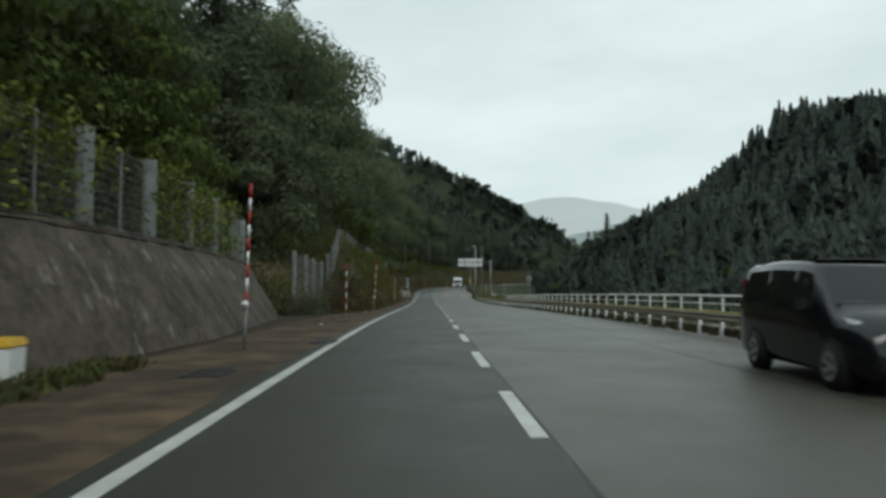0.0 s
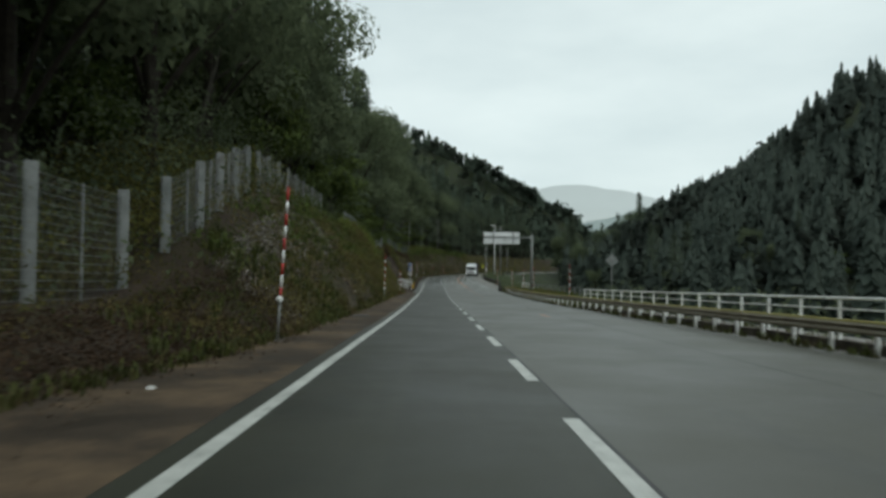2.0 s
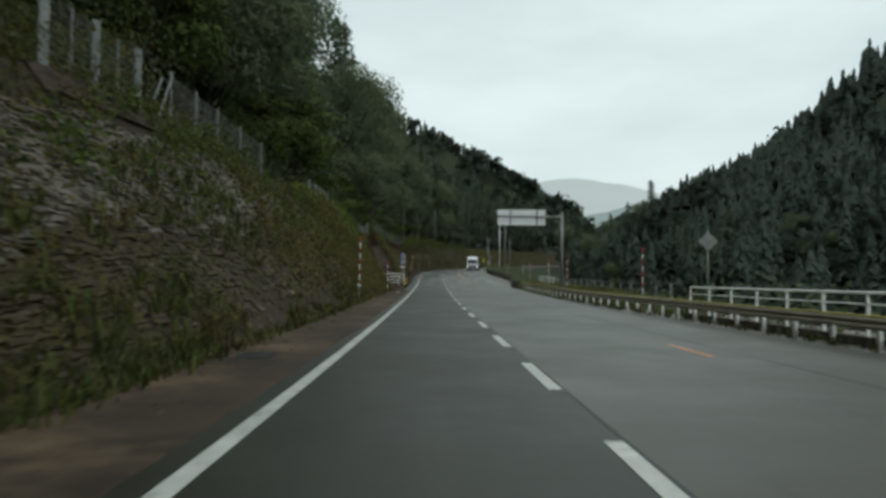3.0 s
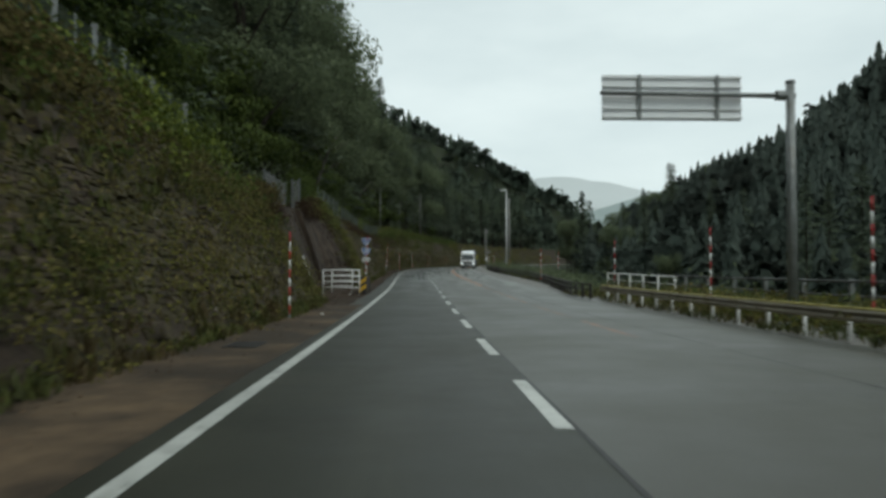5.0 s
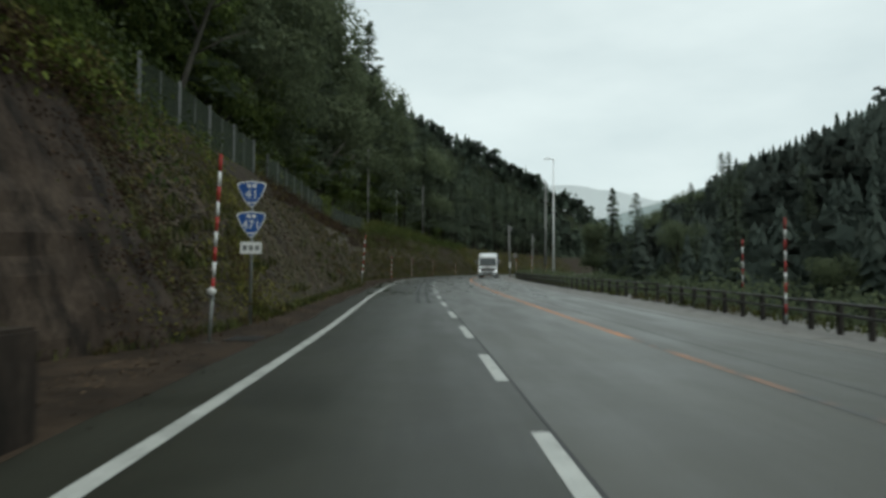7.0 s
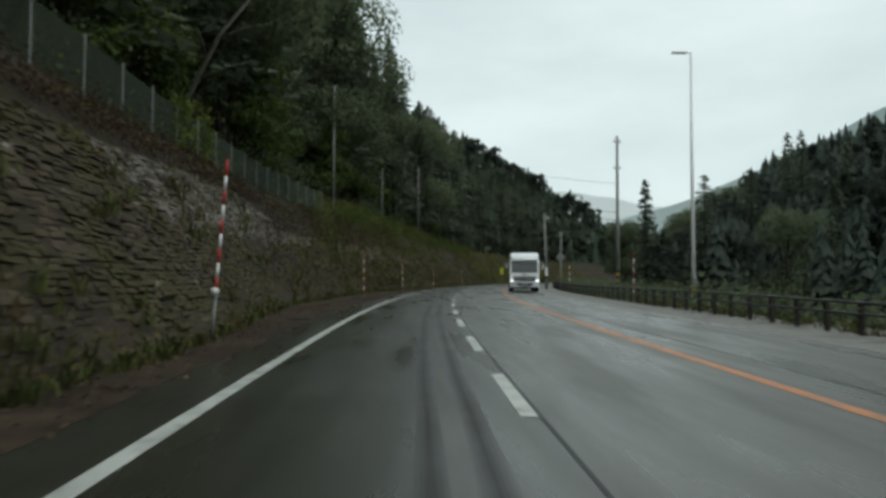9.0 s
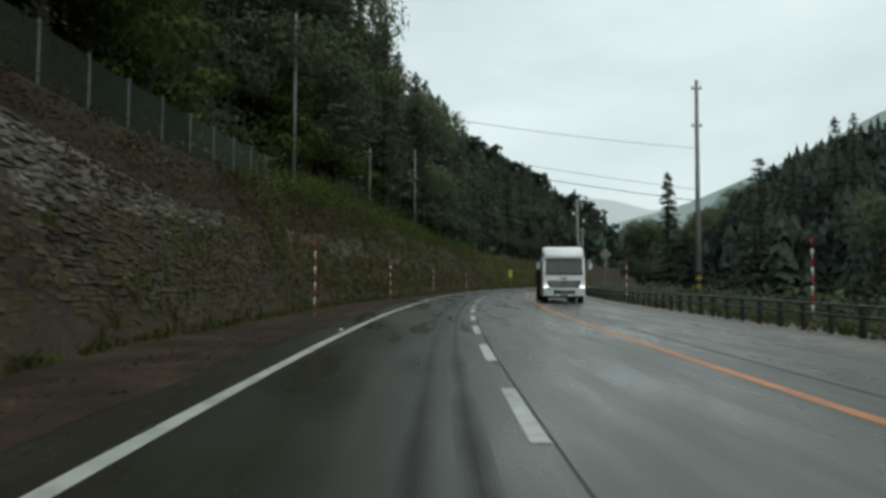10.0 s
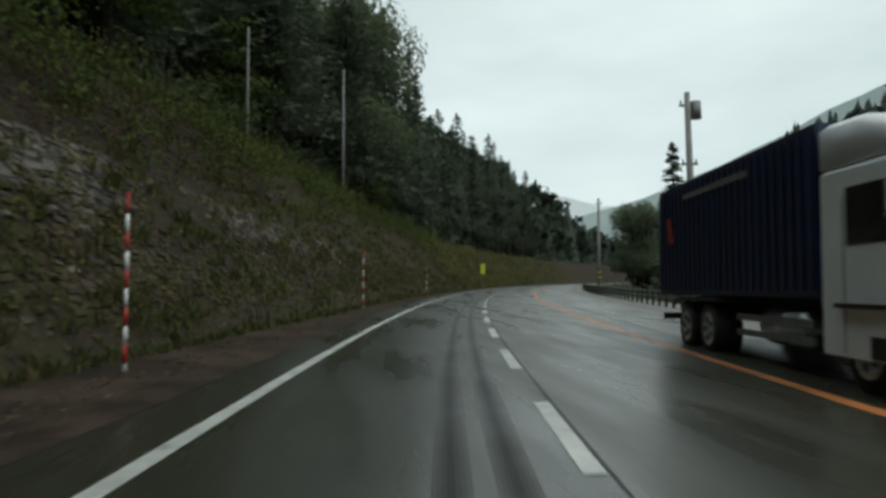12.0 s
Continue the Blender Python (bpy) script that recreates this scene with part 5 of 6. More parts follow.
def cedar(rng, height, spread, count, label, fat=1.0):
    root = thing("cedar_tree", pose(0, 0, -200), label, "tree", "cedar trees")
    tr = Mesh().tube([(0, 0, -0.8), (0, 0, height * 0.5), (0, 0, height * 0.98)], 0.10 + height * 0.009, 8, 0.02)
    m = Mesh()
    n = int(height * 3.0)
    for i in range(n):
        t = (i + rng.random()) / n
        z = height * (0.16 + 0.84 * t)
        reach = spread * (1 - t) ** 0.75 * rng.uniform(0.65, 1.1) + 0.3
        for k in range(4):
            th = rng.uniform(0, 2 * math.pi)
            d = Vector((math.cos(th), math.sin(th), 0))
            side = Vector((-d.y, d.x, 0))
            tip = d * reach + Vector((0, 0, z - reach * rng.uniform(0.05, 0.3)))
            root_p = Vector((0, 0, z))
            for q in range(max(4, int(count * reach / spread))):
                s = (q + 0.6) / max(4, int(count * reach / spread))
                c = root_p.lerp(tip, s) + side * rng.gauss(0, 0.13 * reach) + Vector((0, 0, rng.gauss(0, 0.12)))
                w = rng.uniform(0.12, 0.25) * (0.95 + 0.35 * t) * fat
                a = (d + side * rng.uniform(-0.8, 0.8) + Vector((0, 0, rng.uniform(-0.5, 0.25)))).normalized() * w * 1.6
                b = (side * rng.uniform(0.5, 1) + Vector((0, 0, rng.uniform(-0.7, 0.7)))).normalized() * w * 0.85
                m.add([c - a * 0.4 - b, c - a * 0.4 + b, c + a + b * 0.2], [(0, 1, 2)])
    part("trunk", tr, BARK, root, "straight dark trunk")
    part("crown", m, NEEDLE, root, "drooping dark green boughs")
    return root


rng = random.Random(11)
BROAD = [broad_tree(rng, 12.5, 4.4, 0.158, 6300, "broad leafed tree with a dense dark crown", LEAF_D),
         broad_tree(rng, 9.0, 4.0, 0.145, 5600, "spreading broad leafed tree with green foliage", LEAF_M),
         broad_tree(rng, 15.0, 4.6, 0.148, 7600, "tall broad leafed tree with a dark crown", LEAF_D),
         broad_tree(rng, 6.0, 2.8, 0.126, 3400, "small leafy tree on the slope", LEAF_M)]
CEDAR = [cedar(rng, 21, 3.8, 15, "tall straight dark green cedar"), cedar(rng, 25, 4.3, 17, "very tall narrow dark cedar"), cedar(rng, 16, 3.2, 13, "mid-sized dark green cedar"), cedar(rng, 25, 3.8, 22, "tall full dark cedar standing alone by the river", 1.3)]


def plant(proto, y, off, scale=1.0, turn=None, sink=0.3):
    p = ground_point(y, off)
    r = rng.uniform(0, 360) if turn is None else turn
    ob = copy_thing(proto, pose(p.x, p.y, p.z - sink, 0, 0, r))
    ob.scale = (scale * rng.uniform(0.92, 1.08), scale * rng.uniform(0.92, 1.08), scale)
    return ob


# rows of trees above the left bank
for k in range(92):
    y = -12 + 3.55 * k + rng.uniform(-1.2, 1.2)
    b = top_off(y)
    clear = any(p - 14 < y < p + 2 for p in (240.3, 273.0, 292.2))
    if 54 < y < 84:
        plant(BROAD[3], y, b - rng.uniform(5, 7), rng.uniform(0.6, 0.9))
    elif clear:
        plant(BROAD[2], y, b - rng.uniform(8.5, 10.5), rng.uniform(1.1, 1.35))
    else:
        plant(BROAD[rng.choice((0, 1, 1, 3, 3))], y, b - rng.uniform(2.6, 4.5), rng.uniform(0.75, 1.05))
    if k % 2 == 0:
        plant(CEDAR[rng.choice((0, 2, 2))] if rng.random() < 0.4 and y > 100 else BROAD[rng.choice((0, 2))], y + 1.5, b - rng.uniform(4.5, 8), rng.uniform(0.9, 1.15))
    if k % 3 == 1:
        plant(CEDAR[rng.choice((0, 1, 2))] if rng.random() < 0.6 else BROAD[2], y, b - rng.uniform(8, 15), rng.uniform(0.9, 1.2))
for k in range(30):
    y = 48 + 9.3 * k + rng.uniform(-2, 2)
    if 128 < y < 140:
        continue
    back = 6.0 if y < 54 or any(p - 15 < y < p + 2 for p in (240.3, 273.0, 292.2)) else 0.0
    plant(BROAD[2] if rng.random() < 0.65 else CEDAR[rng.choice((0, 2))], y, top_off(y) - back - rng.uniform(2.6, 3.8), rng.uniform(1.15, 1.4) if y < 240 else rng.uniform(1.35, 1.6))
for y in (250, 258, 266, 275, 284, 293, 303, 313, 324, 336):
    plant(CEDAR[rng.randrange(2)], y + rng.uniform(-2, 2), top_off(y) - rng.uniform(7, 9), rng.uniform(0.95, 1.15))
for y, back, size in ((47, 5.5, 1.1), (52, 6.5, 1.25), (56, 8, 1.0), (60, 6.5, 1.3), (64, 9, 1.05), (68, 7, 1.35), (73, 9, 1.05), (78, 7, 1.3), (84, 7.5, 1.1), (90, 7, 1.3)):
    plant(BROAD[2] if size > 1.2 else CEDAR[1], y, top_off(y) - back, size)
for k in range(46):
    y = 244 + 4.5 * k + rng.uniform(-1.5, 1.5)
    grown = 1.14 if y < 320 else 1.0
    if not any(p - 15 < y < p + 2 for p in (240.3, 273.0, 292.2)):
        plant(CEDAR[rng.choice((0, 1, 2, 2))], y, top_off(y) - rng.uniform(2.2, 5.0), grown * rng.uniform(0.88, 1.1))
    plant(CEDAR[rng.choice((0, 1))] if k % 3 else BROAD[2], y + 2, top_off(y) - rng.uniform(8, 11), grown * rng.uniform(0.98, 1.15))
for y, off, size in ((118, -13.5, 1.0), (126, -13, 1.05), (150, -13.5, 1.0), (157, -13, 1.08), (164, -14.5, 1.12), (171, -13.5, 1.05), (196, -14, 1.05), (203, -14, 1.1), (211, -14.5, 1.12), (219, -14.5, 1.1), (226, -15, 1.12)):
    plant(CEDAR[1], y, off, size)
# the lone tall cedar and riverside trees
plant(CEDAR[3], 361, 23.8, 1.28, 0)
for k in range(34):
    y = rng.uniform(150, 340)
    plant(CEDAR[rng.randrange(3)] if rng.random() < 0.5 else BROAD[rng.randrange(3)], y, rng.uniform(30, 62), rng.uniform(0.55, 0.8) if y < 255 else rng.uniform(0.85, 1.1))
for k in range(56):
    y = rng.uniform(372, 475)
    o = rng.uniform(15, 56)
    s = (rng.uniform(1.2, 1.5) if y < 425 else rng.uniform(1.0, 1.3)) * (1 if o < 40 else 0.85)
    plant(CEDAR[2] if rng.random() < 0.2 else BROAD[rng.choice((0, 2))], y, o, s)
# tall trees leaning out over the road
for y, off, size in ((209, -12.2, 1.62), (214, -13.5, 1.6), (189, -14.0, 1.85), (183, -14.5, 1.8), (199, -14.5, 1.7)):
    plant(BROAD[2], y, off, size)
plant(BROAD[0], 255.5, -12.6, 1.45)
for y, off, size in ((256.5, -14.0, 1.0), (276.0, -12.5, 0.88), (295.5, -12.8, 0.92), (303, -13.2, 0.95), (311, -13.0, 0.95), (319, -13.6, 0.98), (328, -13.6, 0.98), (337, -14.5, 0.95)):
    plant(CEDAR[1], y, off, size)
for o in BROAD + CEDAR:
    for c in list(o.children):
        bpy.data.objects.remove(c)
    bpy.data.objects.remove(o)


def small_conifer(rng, tiers, ring):
    """Triangles of a conifer of height 1: overlapping skirts of drooping boughs round a tapering stem."""
    tris = []
    for i in range(tiers):
        t = (i + 0.15) / tiers
        z = 0.10 + 0.86 * t
        dz = 1.25 / tiers
        base_r = 0.185 * (1 - t) ** 0.72 + 0.012
        turn = rng.uniform(0, 6.2832)
        for k in range(ring):
            a = turn + 6.2832 * (k + rng.uniform(-0.25, 0.25)) / ring
            r = base_r * rng.uniform(0.62, 1.18)
            d = np.array((math.cos(a), math.sin(a), 0))
            s = np.array((-d[1], d[0], 0)) * base_r * 3.6 / ring
            zz = z + rng.uniform(-0.3, 0.3) * dz
            apex = np.array((0, 0, zz + dz * 0.75)) + d * r * 0.12
            left = d * r * 0.66 - s * rng.uniform(0.7, 1.1) + np.array((0, 0, zz + dz * rng.uniform(-0.1, 0.15)))
            right = d * r * 0.66 + s * rng.uniform(0.7, 1.1) + np.array((0, 0, zz + dz * rng.uniform(-0.1, 0.15)))
            tip = d * r + np.array((0, 0, zz - dz * rng.uniform(0.2, 0.5)))
            tris.append((apex, left, tip))
            tris.append((apex, tip, right))
    tris.append((np.array((0.014, 0, 0.9)), np.array((-0.014, 0.0, 0.9)), np.array((0, 0, 1.03))))
    tris.append((np.array((0.0, 0.014, 0.9)), np.array((0.0, -0.014, 0.9)), np.array((0, 0, 1.03))))
    return np.array(tris)


def small_crown(rng, count, size):
    """Triangles of a round leafy crown of height 1."""
    tris = []
    lobes = [(rng.normal(0, 0.16), rng.normal(0, 0.16), rng.uniform(0.4, 0.82), rng.uniform(0.12, 0.22)) for _ in range(9)]
    for i in range(count):
        x, y, z, r = lobes[i % 9]
        n = rng.normal(0, 1, 3)
        n /= np.linalg.norm(n)
        n[2] = abs(n[2]) * 0.9 - 0.25
        c = np.array((x, y, z)) + n * r * rng.uniform(0.75, 1.1)
        a = rng.normal(0, 1, 3)
        a -= n * (a @ n)
        a *= size / np.linalg.norm(a)
        b = np.cross(n, a) + rng.normal(0, 0.15, 3) * size
        tris.append((c - a, c + b, c + a - n * size * 0.3))
        tris.append((c - a * 0.8, c + a * 0.9, c - b))
    return np.array(tris)


def pale_tree(y, off, height, lean, label):
    p = ground_point(y, off)
    root = thing("bare_tree", pose(p.x, p.y, p.z - 0.3, 0, lean, 0), label, "tree", "pale trunked trees")
    tr = Mesh().tube([(0, 0, 0), (0.1, 0.1, height * 0.4), (0.35, -0.1, height * 0.75), (0.9, 0, height)], 0.16, 8, 0.05)
    part("trunk", tr, PALE_BARK, root, "pale grey trunk", True)
    for k in range(4):
        z = height * (0.5 + 0.11 * k)
        s = -1 if k % 2 else 1
        part("branch", Mesh().tube([(0.2, 0, z), (0.2 + s * 0.9, 0.3, z + 1.0), (0.2 + s * 1.7, 0.5, z + 1.6)], 0.055, 6, 0.015), PALE_BARK, root, smooth=True)


pale_tree(17.5, -10.6, 11, 2, "straight pale trunk rising behind the fence")
pale_tree(72, -12.5, 9, 10, "leaning pale branched tree above the bank")
pale_tree(165, -11.0, 8, 14, "leaning pale branched tree above the fence")
pale_tree(205, -12.2, 8, 22, "leaning pale branched tree above the fence")
pale_tree(222, -13.2, 9, 16, "leaning pale branched tree above the fence")


def far_wood(name, label, places, seed, detail, foliage=None):
    """Many small trees joined in one mesh."""
    rng = np.random.default_rng(seed)
    if detail:
        con = [small_conifer(rng, 13, 8) for _ in range(5)]
        bro = [small_crown(rng, 140, 0.054) for _ in range(5)]
    else:
        con = [small_conifer(rng, 8, 6) for _ in range(5)]
        bro = [small_crown(rng, 50, 0.10) for _ in range(5)]
    out, soft = [], []
    for x, y, z, h, conifer in places:
        t = (con if conifer else bro)[rng.integers(5)]
        a = rng.uniform(0, 6.28)
        ca, sa = math.cos(a) * h, math.sin(a) * h
        wide = rng.uniform(0.85, 1.2)
        out.append(np.stack([(t[..., 0] * ca - t[..., 1] * sa) * wide + x, (t[..., 0] * sa + t[..., 1] * ca) * wide + y, t[..., 2] * h + z], -1).reshape(-1, 3))
        n = t.reshape(-1, 3) * (1, 1, 0) @ np.array(((ca, sa, 0), (-sa, ca, 0), (0, 0, 1))) / h
        n = n / (np.linalg.norm(n, axis=1, keepdims=True) + 0.02) + (0, 0, 0.6) + np.repeat(rng.normal(0, 0.3, (len(t), 3)), 3, 0)
        soft.append(n / np.linalg.norm(n, axis=1, keepdims=True))
    v = np.concatenate(out)
    n = len(v) // 3
    me = bpy.data.meshes.new(name)
    me.vertices.add(len(v))
    me.vertices.foreach_set("co", v.astype(np.float32).ravel())
    me.loops.add(len(v))
    me.loops.foreach_set("vertex_index", np.arange(len(v), dtype=np.int32))
    me.polygons.add(n)
    me.polygons.foreach_set("loop_start", np.arange(0, len(v), 3, dtype=np.int32))
    me.materials.append(foliage or FAR_NEEDLE)
    me.update(calc_edges=True)
    me.polygons.foreach_set("use_smooth", np.ones(n, dtype=bool))
    me.normals_split_custom_set_from_vertices(np.concatenate(soft).tolist())
    tagged(new(name, me), label, "forest", kind="stuff")


def scatter(n, y0, y1, fn, rng, conifer=0.7, h0=9, h1=17):
    out = []
    for _ in range(n):
        y = rng.uniform(y0, y1)
        off = fn(y, rng)
        p = ground_point(y, off)
        out.append((p.x, p.y, p.z - 1, rng.uniform(h0, h1), rng.random() < conifer))
    return out


rng = random.Random(21)
far_wood("hillside_wood", "dense dark wood on the hillside above the road",
         scatter(620, -20, 330, lambda y, r: top_off(y) - (26 if y < 115 else 14) - 40 * r.random(), rng, 0.6, 12, 19), 1, True)
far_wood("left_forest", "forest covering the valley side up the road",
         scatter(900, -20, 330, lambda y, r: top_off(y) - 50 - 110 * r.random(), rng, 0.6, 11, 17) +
         scatter(3600, 320, 720, lambda y, r: top_off(y) - 3 - 250 * r.random() ** 1.1, rng, 0.6, 10, 16), 4, False, HAZED_FOREST)
far_wood("riverside_wood", "dense dark conifer wood across the river",
         scatter(420, 20, 275, lambda y, r: 32 + 45 * r.random(), rng, 0.85, 10, 15), 2, True)
far_wood("right_forest", "conifer forest on the mountain across the river",
         scatter(1700, 0, 265, lambda y, r: 60 + 120 * r.random(), rng, 0.85, 9, 14) +
         scatter(900, 480, 800, lambda y, r: 28 + 150 * r.random(), rng, 0.8, 9, 15), 3, False)

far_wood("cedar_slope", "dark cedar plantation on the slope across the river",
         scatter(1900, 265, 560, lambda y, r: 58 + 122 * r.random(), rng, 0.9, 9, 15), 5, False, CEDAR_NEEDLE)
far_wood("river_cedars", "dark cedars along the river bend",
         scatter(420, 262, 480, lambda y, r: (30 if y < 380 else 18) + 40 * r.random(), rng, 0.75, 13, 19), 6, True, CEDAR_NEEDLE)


def undergrowth(name, label, places, size, material, per, seed, lift=0.25, spread=0.6):
    rng = np.random.default_rng(seed)
    n = len(places) * per
    c = np.repeat(np.array(places, float), per, axis=0) + rng.normal(0, 1, (n, 3)) * (spread, spread, lift)
    a = rng.normal(0, 1, (n, 3))
    a /= np.linalg.norm(a, axis=1)[:, None]
    b = np.cross(a, rng.normal(0, 1, (n, 3)))
    b /= np.linalg.norm(b, axis=1)[:, None]
    s = size * rng.uniform(0.5, 1.3, (n, 1))
    a, b = a * s, b * s * 0.55
    v = np.stack([c - a, c - b, c + a, c + b], 1).reshape(-1, 3)
    f = np.arange(4 * n).reshape(-1, 4)
    me = bpy.data.meshes.new(name)
    me.from_pydata(v.tolist(), [], f.tolist())
    me.materials.append(material)
    me.update()
    tagged(new(name, me), label, "undergrowth", kind="stuff")


def litter(name, label, places, size, material, seed):
    """Single fallen leaves lying nearly flat."""
    rng = np.random.default_rng(seed)
    n = len(places)
    c = np.array(places, float) + (0, 0, 0.012)
    th = rng.uniform(0, 2 * np.pi, n)
    tilt = rng.normal(0, 0.35, (n, 2))
    s = size * rng.uniform(0.5, 1.4, n)
    a = np.stack([np.cos(th), np.sin(th), tilt[:, 0]], 1) * s[:, None]
    b = np.stack([-np.sin(th), np.cos(th), tilt[:, 1]], 1) * s[:, None] * 0.55
    v = np.stack([c - a, c - b, c + a, c + b], 1).reshape(-1, 3)
    me = bpy.data.meshes.new(name)
    me.from_pydata(v.tolist(), [], np.arange(4 * n).reshape(-1, 4).tolist())
    me.materials.append(material)
    me.update()
    tagged(new(name, me), label, "leaf litter", kind="stuff")


def grass_tufts(name, label, places, material, seed, blades=9, height=0.3):
    rng = np.random.default_rng(seed)
    n = len(places) * blades
    c = np.repeat(np.array(places, float), blades, axis=0) + rng.normal(0, 1, (n, 3)) * (0.10, 0.14, 0.02)
    th = rng.uniform(0, 2 * np.pi, n)
    lean = rng.uniform(0.2, 0.9, n)
    h = height * rng.uniform(0.5, 1.4, n)
    side = np.stack([-np.sin(th), np.cos(th), 0 * th], 1) * 0.022
    mid = c + np.stack([np.cos(th) * lean * h * 0.4, np.sin(th) * lean * h * 0.4, h * 0.65], 1)
    tip = c + np.stack([np.cos(th) * lean * h * 1.1, np.sin(th) * lean * h * 1.1, h * 0.85], 1)
    v = np.stack([c - side, c + side, mid + side * 0.8, mid - side * 0.8, tip], 1).reshape(-1, 3)
    i = np.arange(n)[:, None] * 5
    quads = (i + np.array([[0, 1, 2, 3]])).tolist()
    tris = (i + np.array([[3, 2, 4]])).tolist()
    me = bpy.data.meshes.new(name)
    me.from_pydata(v.tolist(), [], quads + tris)
    me.materials.append(material)
    me.update()
    tagged(new(name, me), label, "grass", kind="stuff")


rng = random.Random(37)
spots = []
for _ in range(3100):
    y = rng.uniform(84, 130.5)
    u = rng.random() ** 0.8
    if noise.noise((y * 0.22, u * 2.6, 21.0)) + 0.16 * rng.gauss(0, 1) > 0.02 + 0.22 * u - 0.25 * (y > 112):
        spots.append(bank(y, u * 0.98, 0.04))
for _ in range(1100):
    y = rng.uniform(148.5, 164)
    u = rng.random()
    if noise.noise((y * 0.2, u * 2.6, 23.0)) + 0.18 * rng.gauss(0, 1) > 0.0:
        spots.append(bank(y, u * 0.98, 0.04))
for _ in range(1300):
    y = rng.uniform(212, 330)
    u = rng.random() ** 0.6
    if noise.noise((y * 0.15, u * 2.6, 25.0)) + 0.18 * rng.gauss(0, 1) > -0.1:
        spots.append(bank(y, u * 0.99, 0.05))
dry = []
for _ in range(2300):
    y = rng.uniform(82, 131)
    u = rng.random() ** 0.7
    if noise.noise((y * 0.3, u * 3.2, 27.0)) + 0.18 * rng.gauss(0, 1) > 0.0:
        dry.append(bank(y, u * 0.98, 0.05))
undergrowth("dry_weeds", "brown and ochre dead weeds between the old stones", dry, 0.055, LEAF_B, 18, 54, 0.09, 0.28)
undergrowth("bank_weeds", "olive weeds and moss spreading over the old stones", spots, 0.048, LEAF_W, 16, 15, 0.07, 0.26)
spots = []
for y, u, n in ((101, 0.95, 10), (104.5, 1.0, 10), (113, 1.0, 14), (118.5, 0.96, 30), (119.5, 0.88, 14), (124, 0.98, 12), (116, 0.75, 6)):
    for _ in range(n):
        spots.append(bank(y + rng.gauss(0, 1.1), min(1.0, u + rng.gauss(0, 0.05)), 0.2 + 0.35 * rng.random()))
undergrowth("hanging_bushes", "yellowing bushes hanging over the edge of the bank", spots, 0.09, LEAF_Y, 44, 16, 0.22, 0.34)
spots = [bank(y + rng.gauss(0, 1.0), min(1.02, u + rng.gauss(0, 0.07)), 0.15 + 0.3 * rng.random()) for y, u in ((109.3, 0.88), (108.2, 0.95), (110.6, 0.92), (106, 0.97), (103, 0.93), (113.5, 0.86)) for _ in range(24)]
undergrowth("ochre_bush", "ochre brown bushes along the edge of the bank", spots, 0.08, LEAF_B, 40, 55, 0.2, 0.32)
spots = [at(y, 8.5 + 2.2 * rng.random() ** 1.3, 0.05 + 0.45 * rng.random() ** 1.5) for y in (rng.uniform(101, 126) for _ in range(220))]
undergrowth("verge_shrubs", "low brown and green shrubs on the verge", spots, 0.09, LEAF_W, 36, 17, 0.14, 0.4)
spots = []
for _ in range(900):
    y = rng.uniform(50, 86)
    spots.append(ground_point(y, top_off(y) - 0.3 - 5.5 * rng.random()) + Vector((0, 0, 0.1 + 0.5 * rng.random())))
undergrowth("slope_weeds", "brownish weeds on the slope behind the fence", spots, 0.06, LEAF_B, 34, 18, 0.2, 0.45)
spots = []
for _ in range(460):
    y = rng.uniform(230, 335)
    spots.append(at(y, top_off(y) + rng.uniform(-2.5, 1.2), top_h(y) - 0.4 + 1.5 * rng.random() ** 1.4))
undergrowth("edge_shrubs", "leafy green shrubs along the top of the bank", spots, 0.085, LEAF_M, 56, 19, 0.3, 0.5)
spots = []
for _ in range(900):
    y = rng.uniform(318, 450)
    spots.append(bank(y, rng.random(), 0.1 + 0.5 * rng.random()))
undergrowth("far_bank_scrub", "green and brown scrub covering the bank up the road", spots, 0.13, LEAF_W, 22, 24, 0.3, 0.8)
spots = [at(y, -8.6 - 2.6 * rng.random(), 0.2 + 1.5 * rng.random() ** 1.3) for y in (rng.uniform(37.5, 44) for _ in range(50))]
undergrowth("corner_shrubs", "dark green shrubs beside the end of the wall", spots, 0.08, LEAF_M, 50, 28, 0.25, 0.4)
spots = [at(y, rng.uniform(-8.3, -6.5), 0.1 + 0.9 * rng.random()) for y in (rng.uniform(40.3, 41.4) for _ in range(60))]
undergrowth("corner_weeds", "dark weeds against the end of the concrete wall", spots, 0.05, LEAF_D, 44, 57, 0.14, 0.26)
spots = []
for _ in range(900):
    y = rng.uniform(41, 80)
    spots.append(ground_point(y, min(top_off(y), -8.7) - 0.2 - 3.4 * rng.random()) + Vector((0, 0, 0.1 + 1.7 * rng.random() ** 1.2)))
undergrowth("bank_scrub", "pale olive and brown scrub behind the tall fence", spots, 0.055, LEAF_W, 28, 46, 0.22, 0.4)
spots = [bank(rng.uniform(43, 60), 0.9 * rng.random(), 0.03) for _ in range(520)]
undergrowth("dark_moss", "dark brown dead weeds and moss over the low bank", spots, 0.034, DEAD_FERN, 46, 47, 0.05, 0.34)
spots = []
for _ in range(330):
    y = rng.uniform(97, 132.5)
    spots.append(at(y, 7.35 + 2.0 * rng.random(), 0.02 + 0.7 * rng.random() ** 1.5))
undergrowth("verge_brush", "brown and green brush under the end of the guard rail", spots, 0.055, LEAF_B, 34, 48, 0.12, 0.32)
spots = []
for _ in range(800):
    y = rng.uniform(174, 234)
    spots.append(ground_point(y, top_off(y) - 0.7 - 3.0 * rng.random()) + Vector((0, 0, 0.1 + 1.1 * rng.random())))
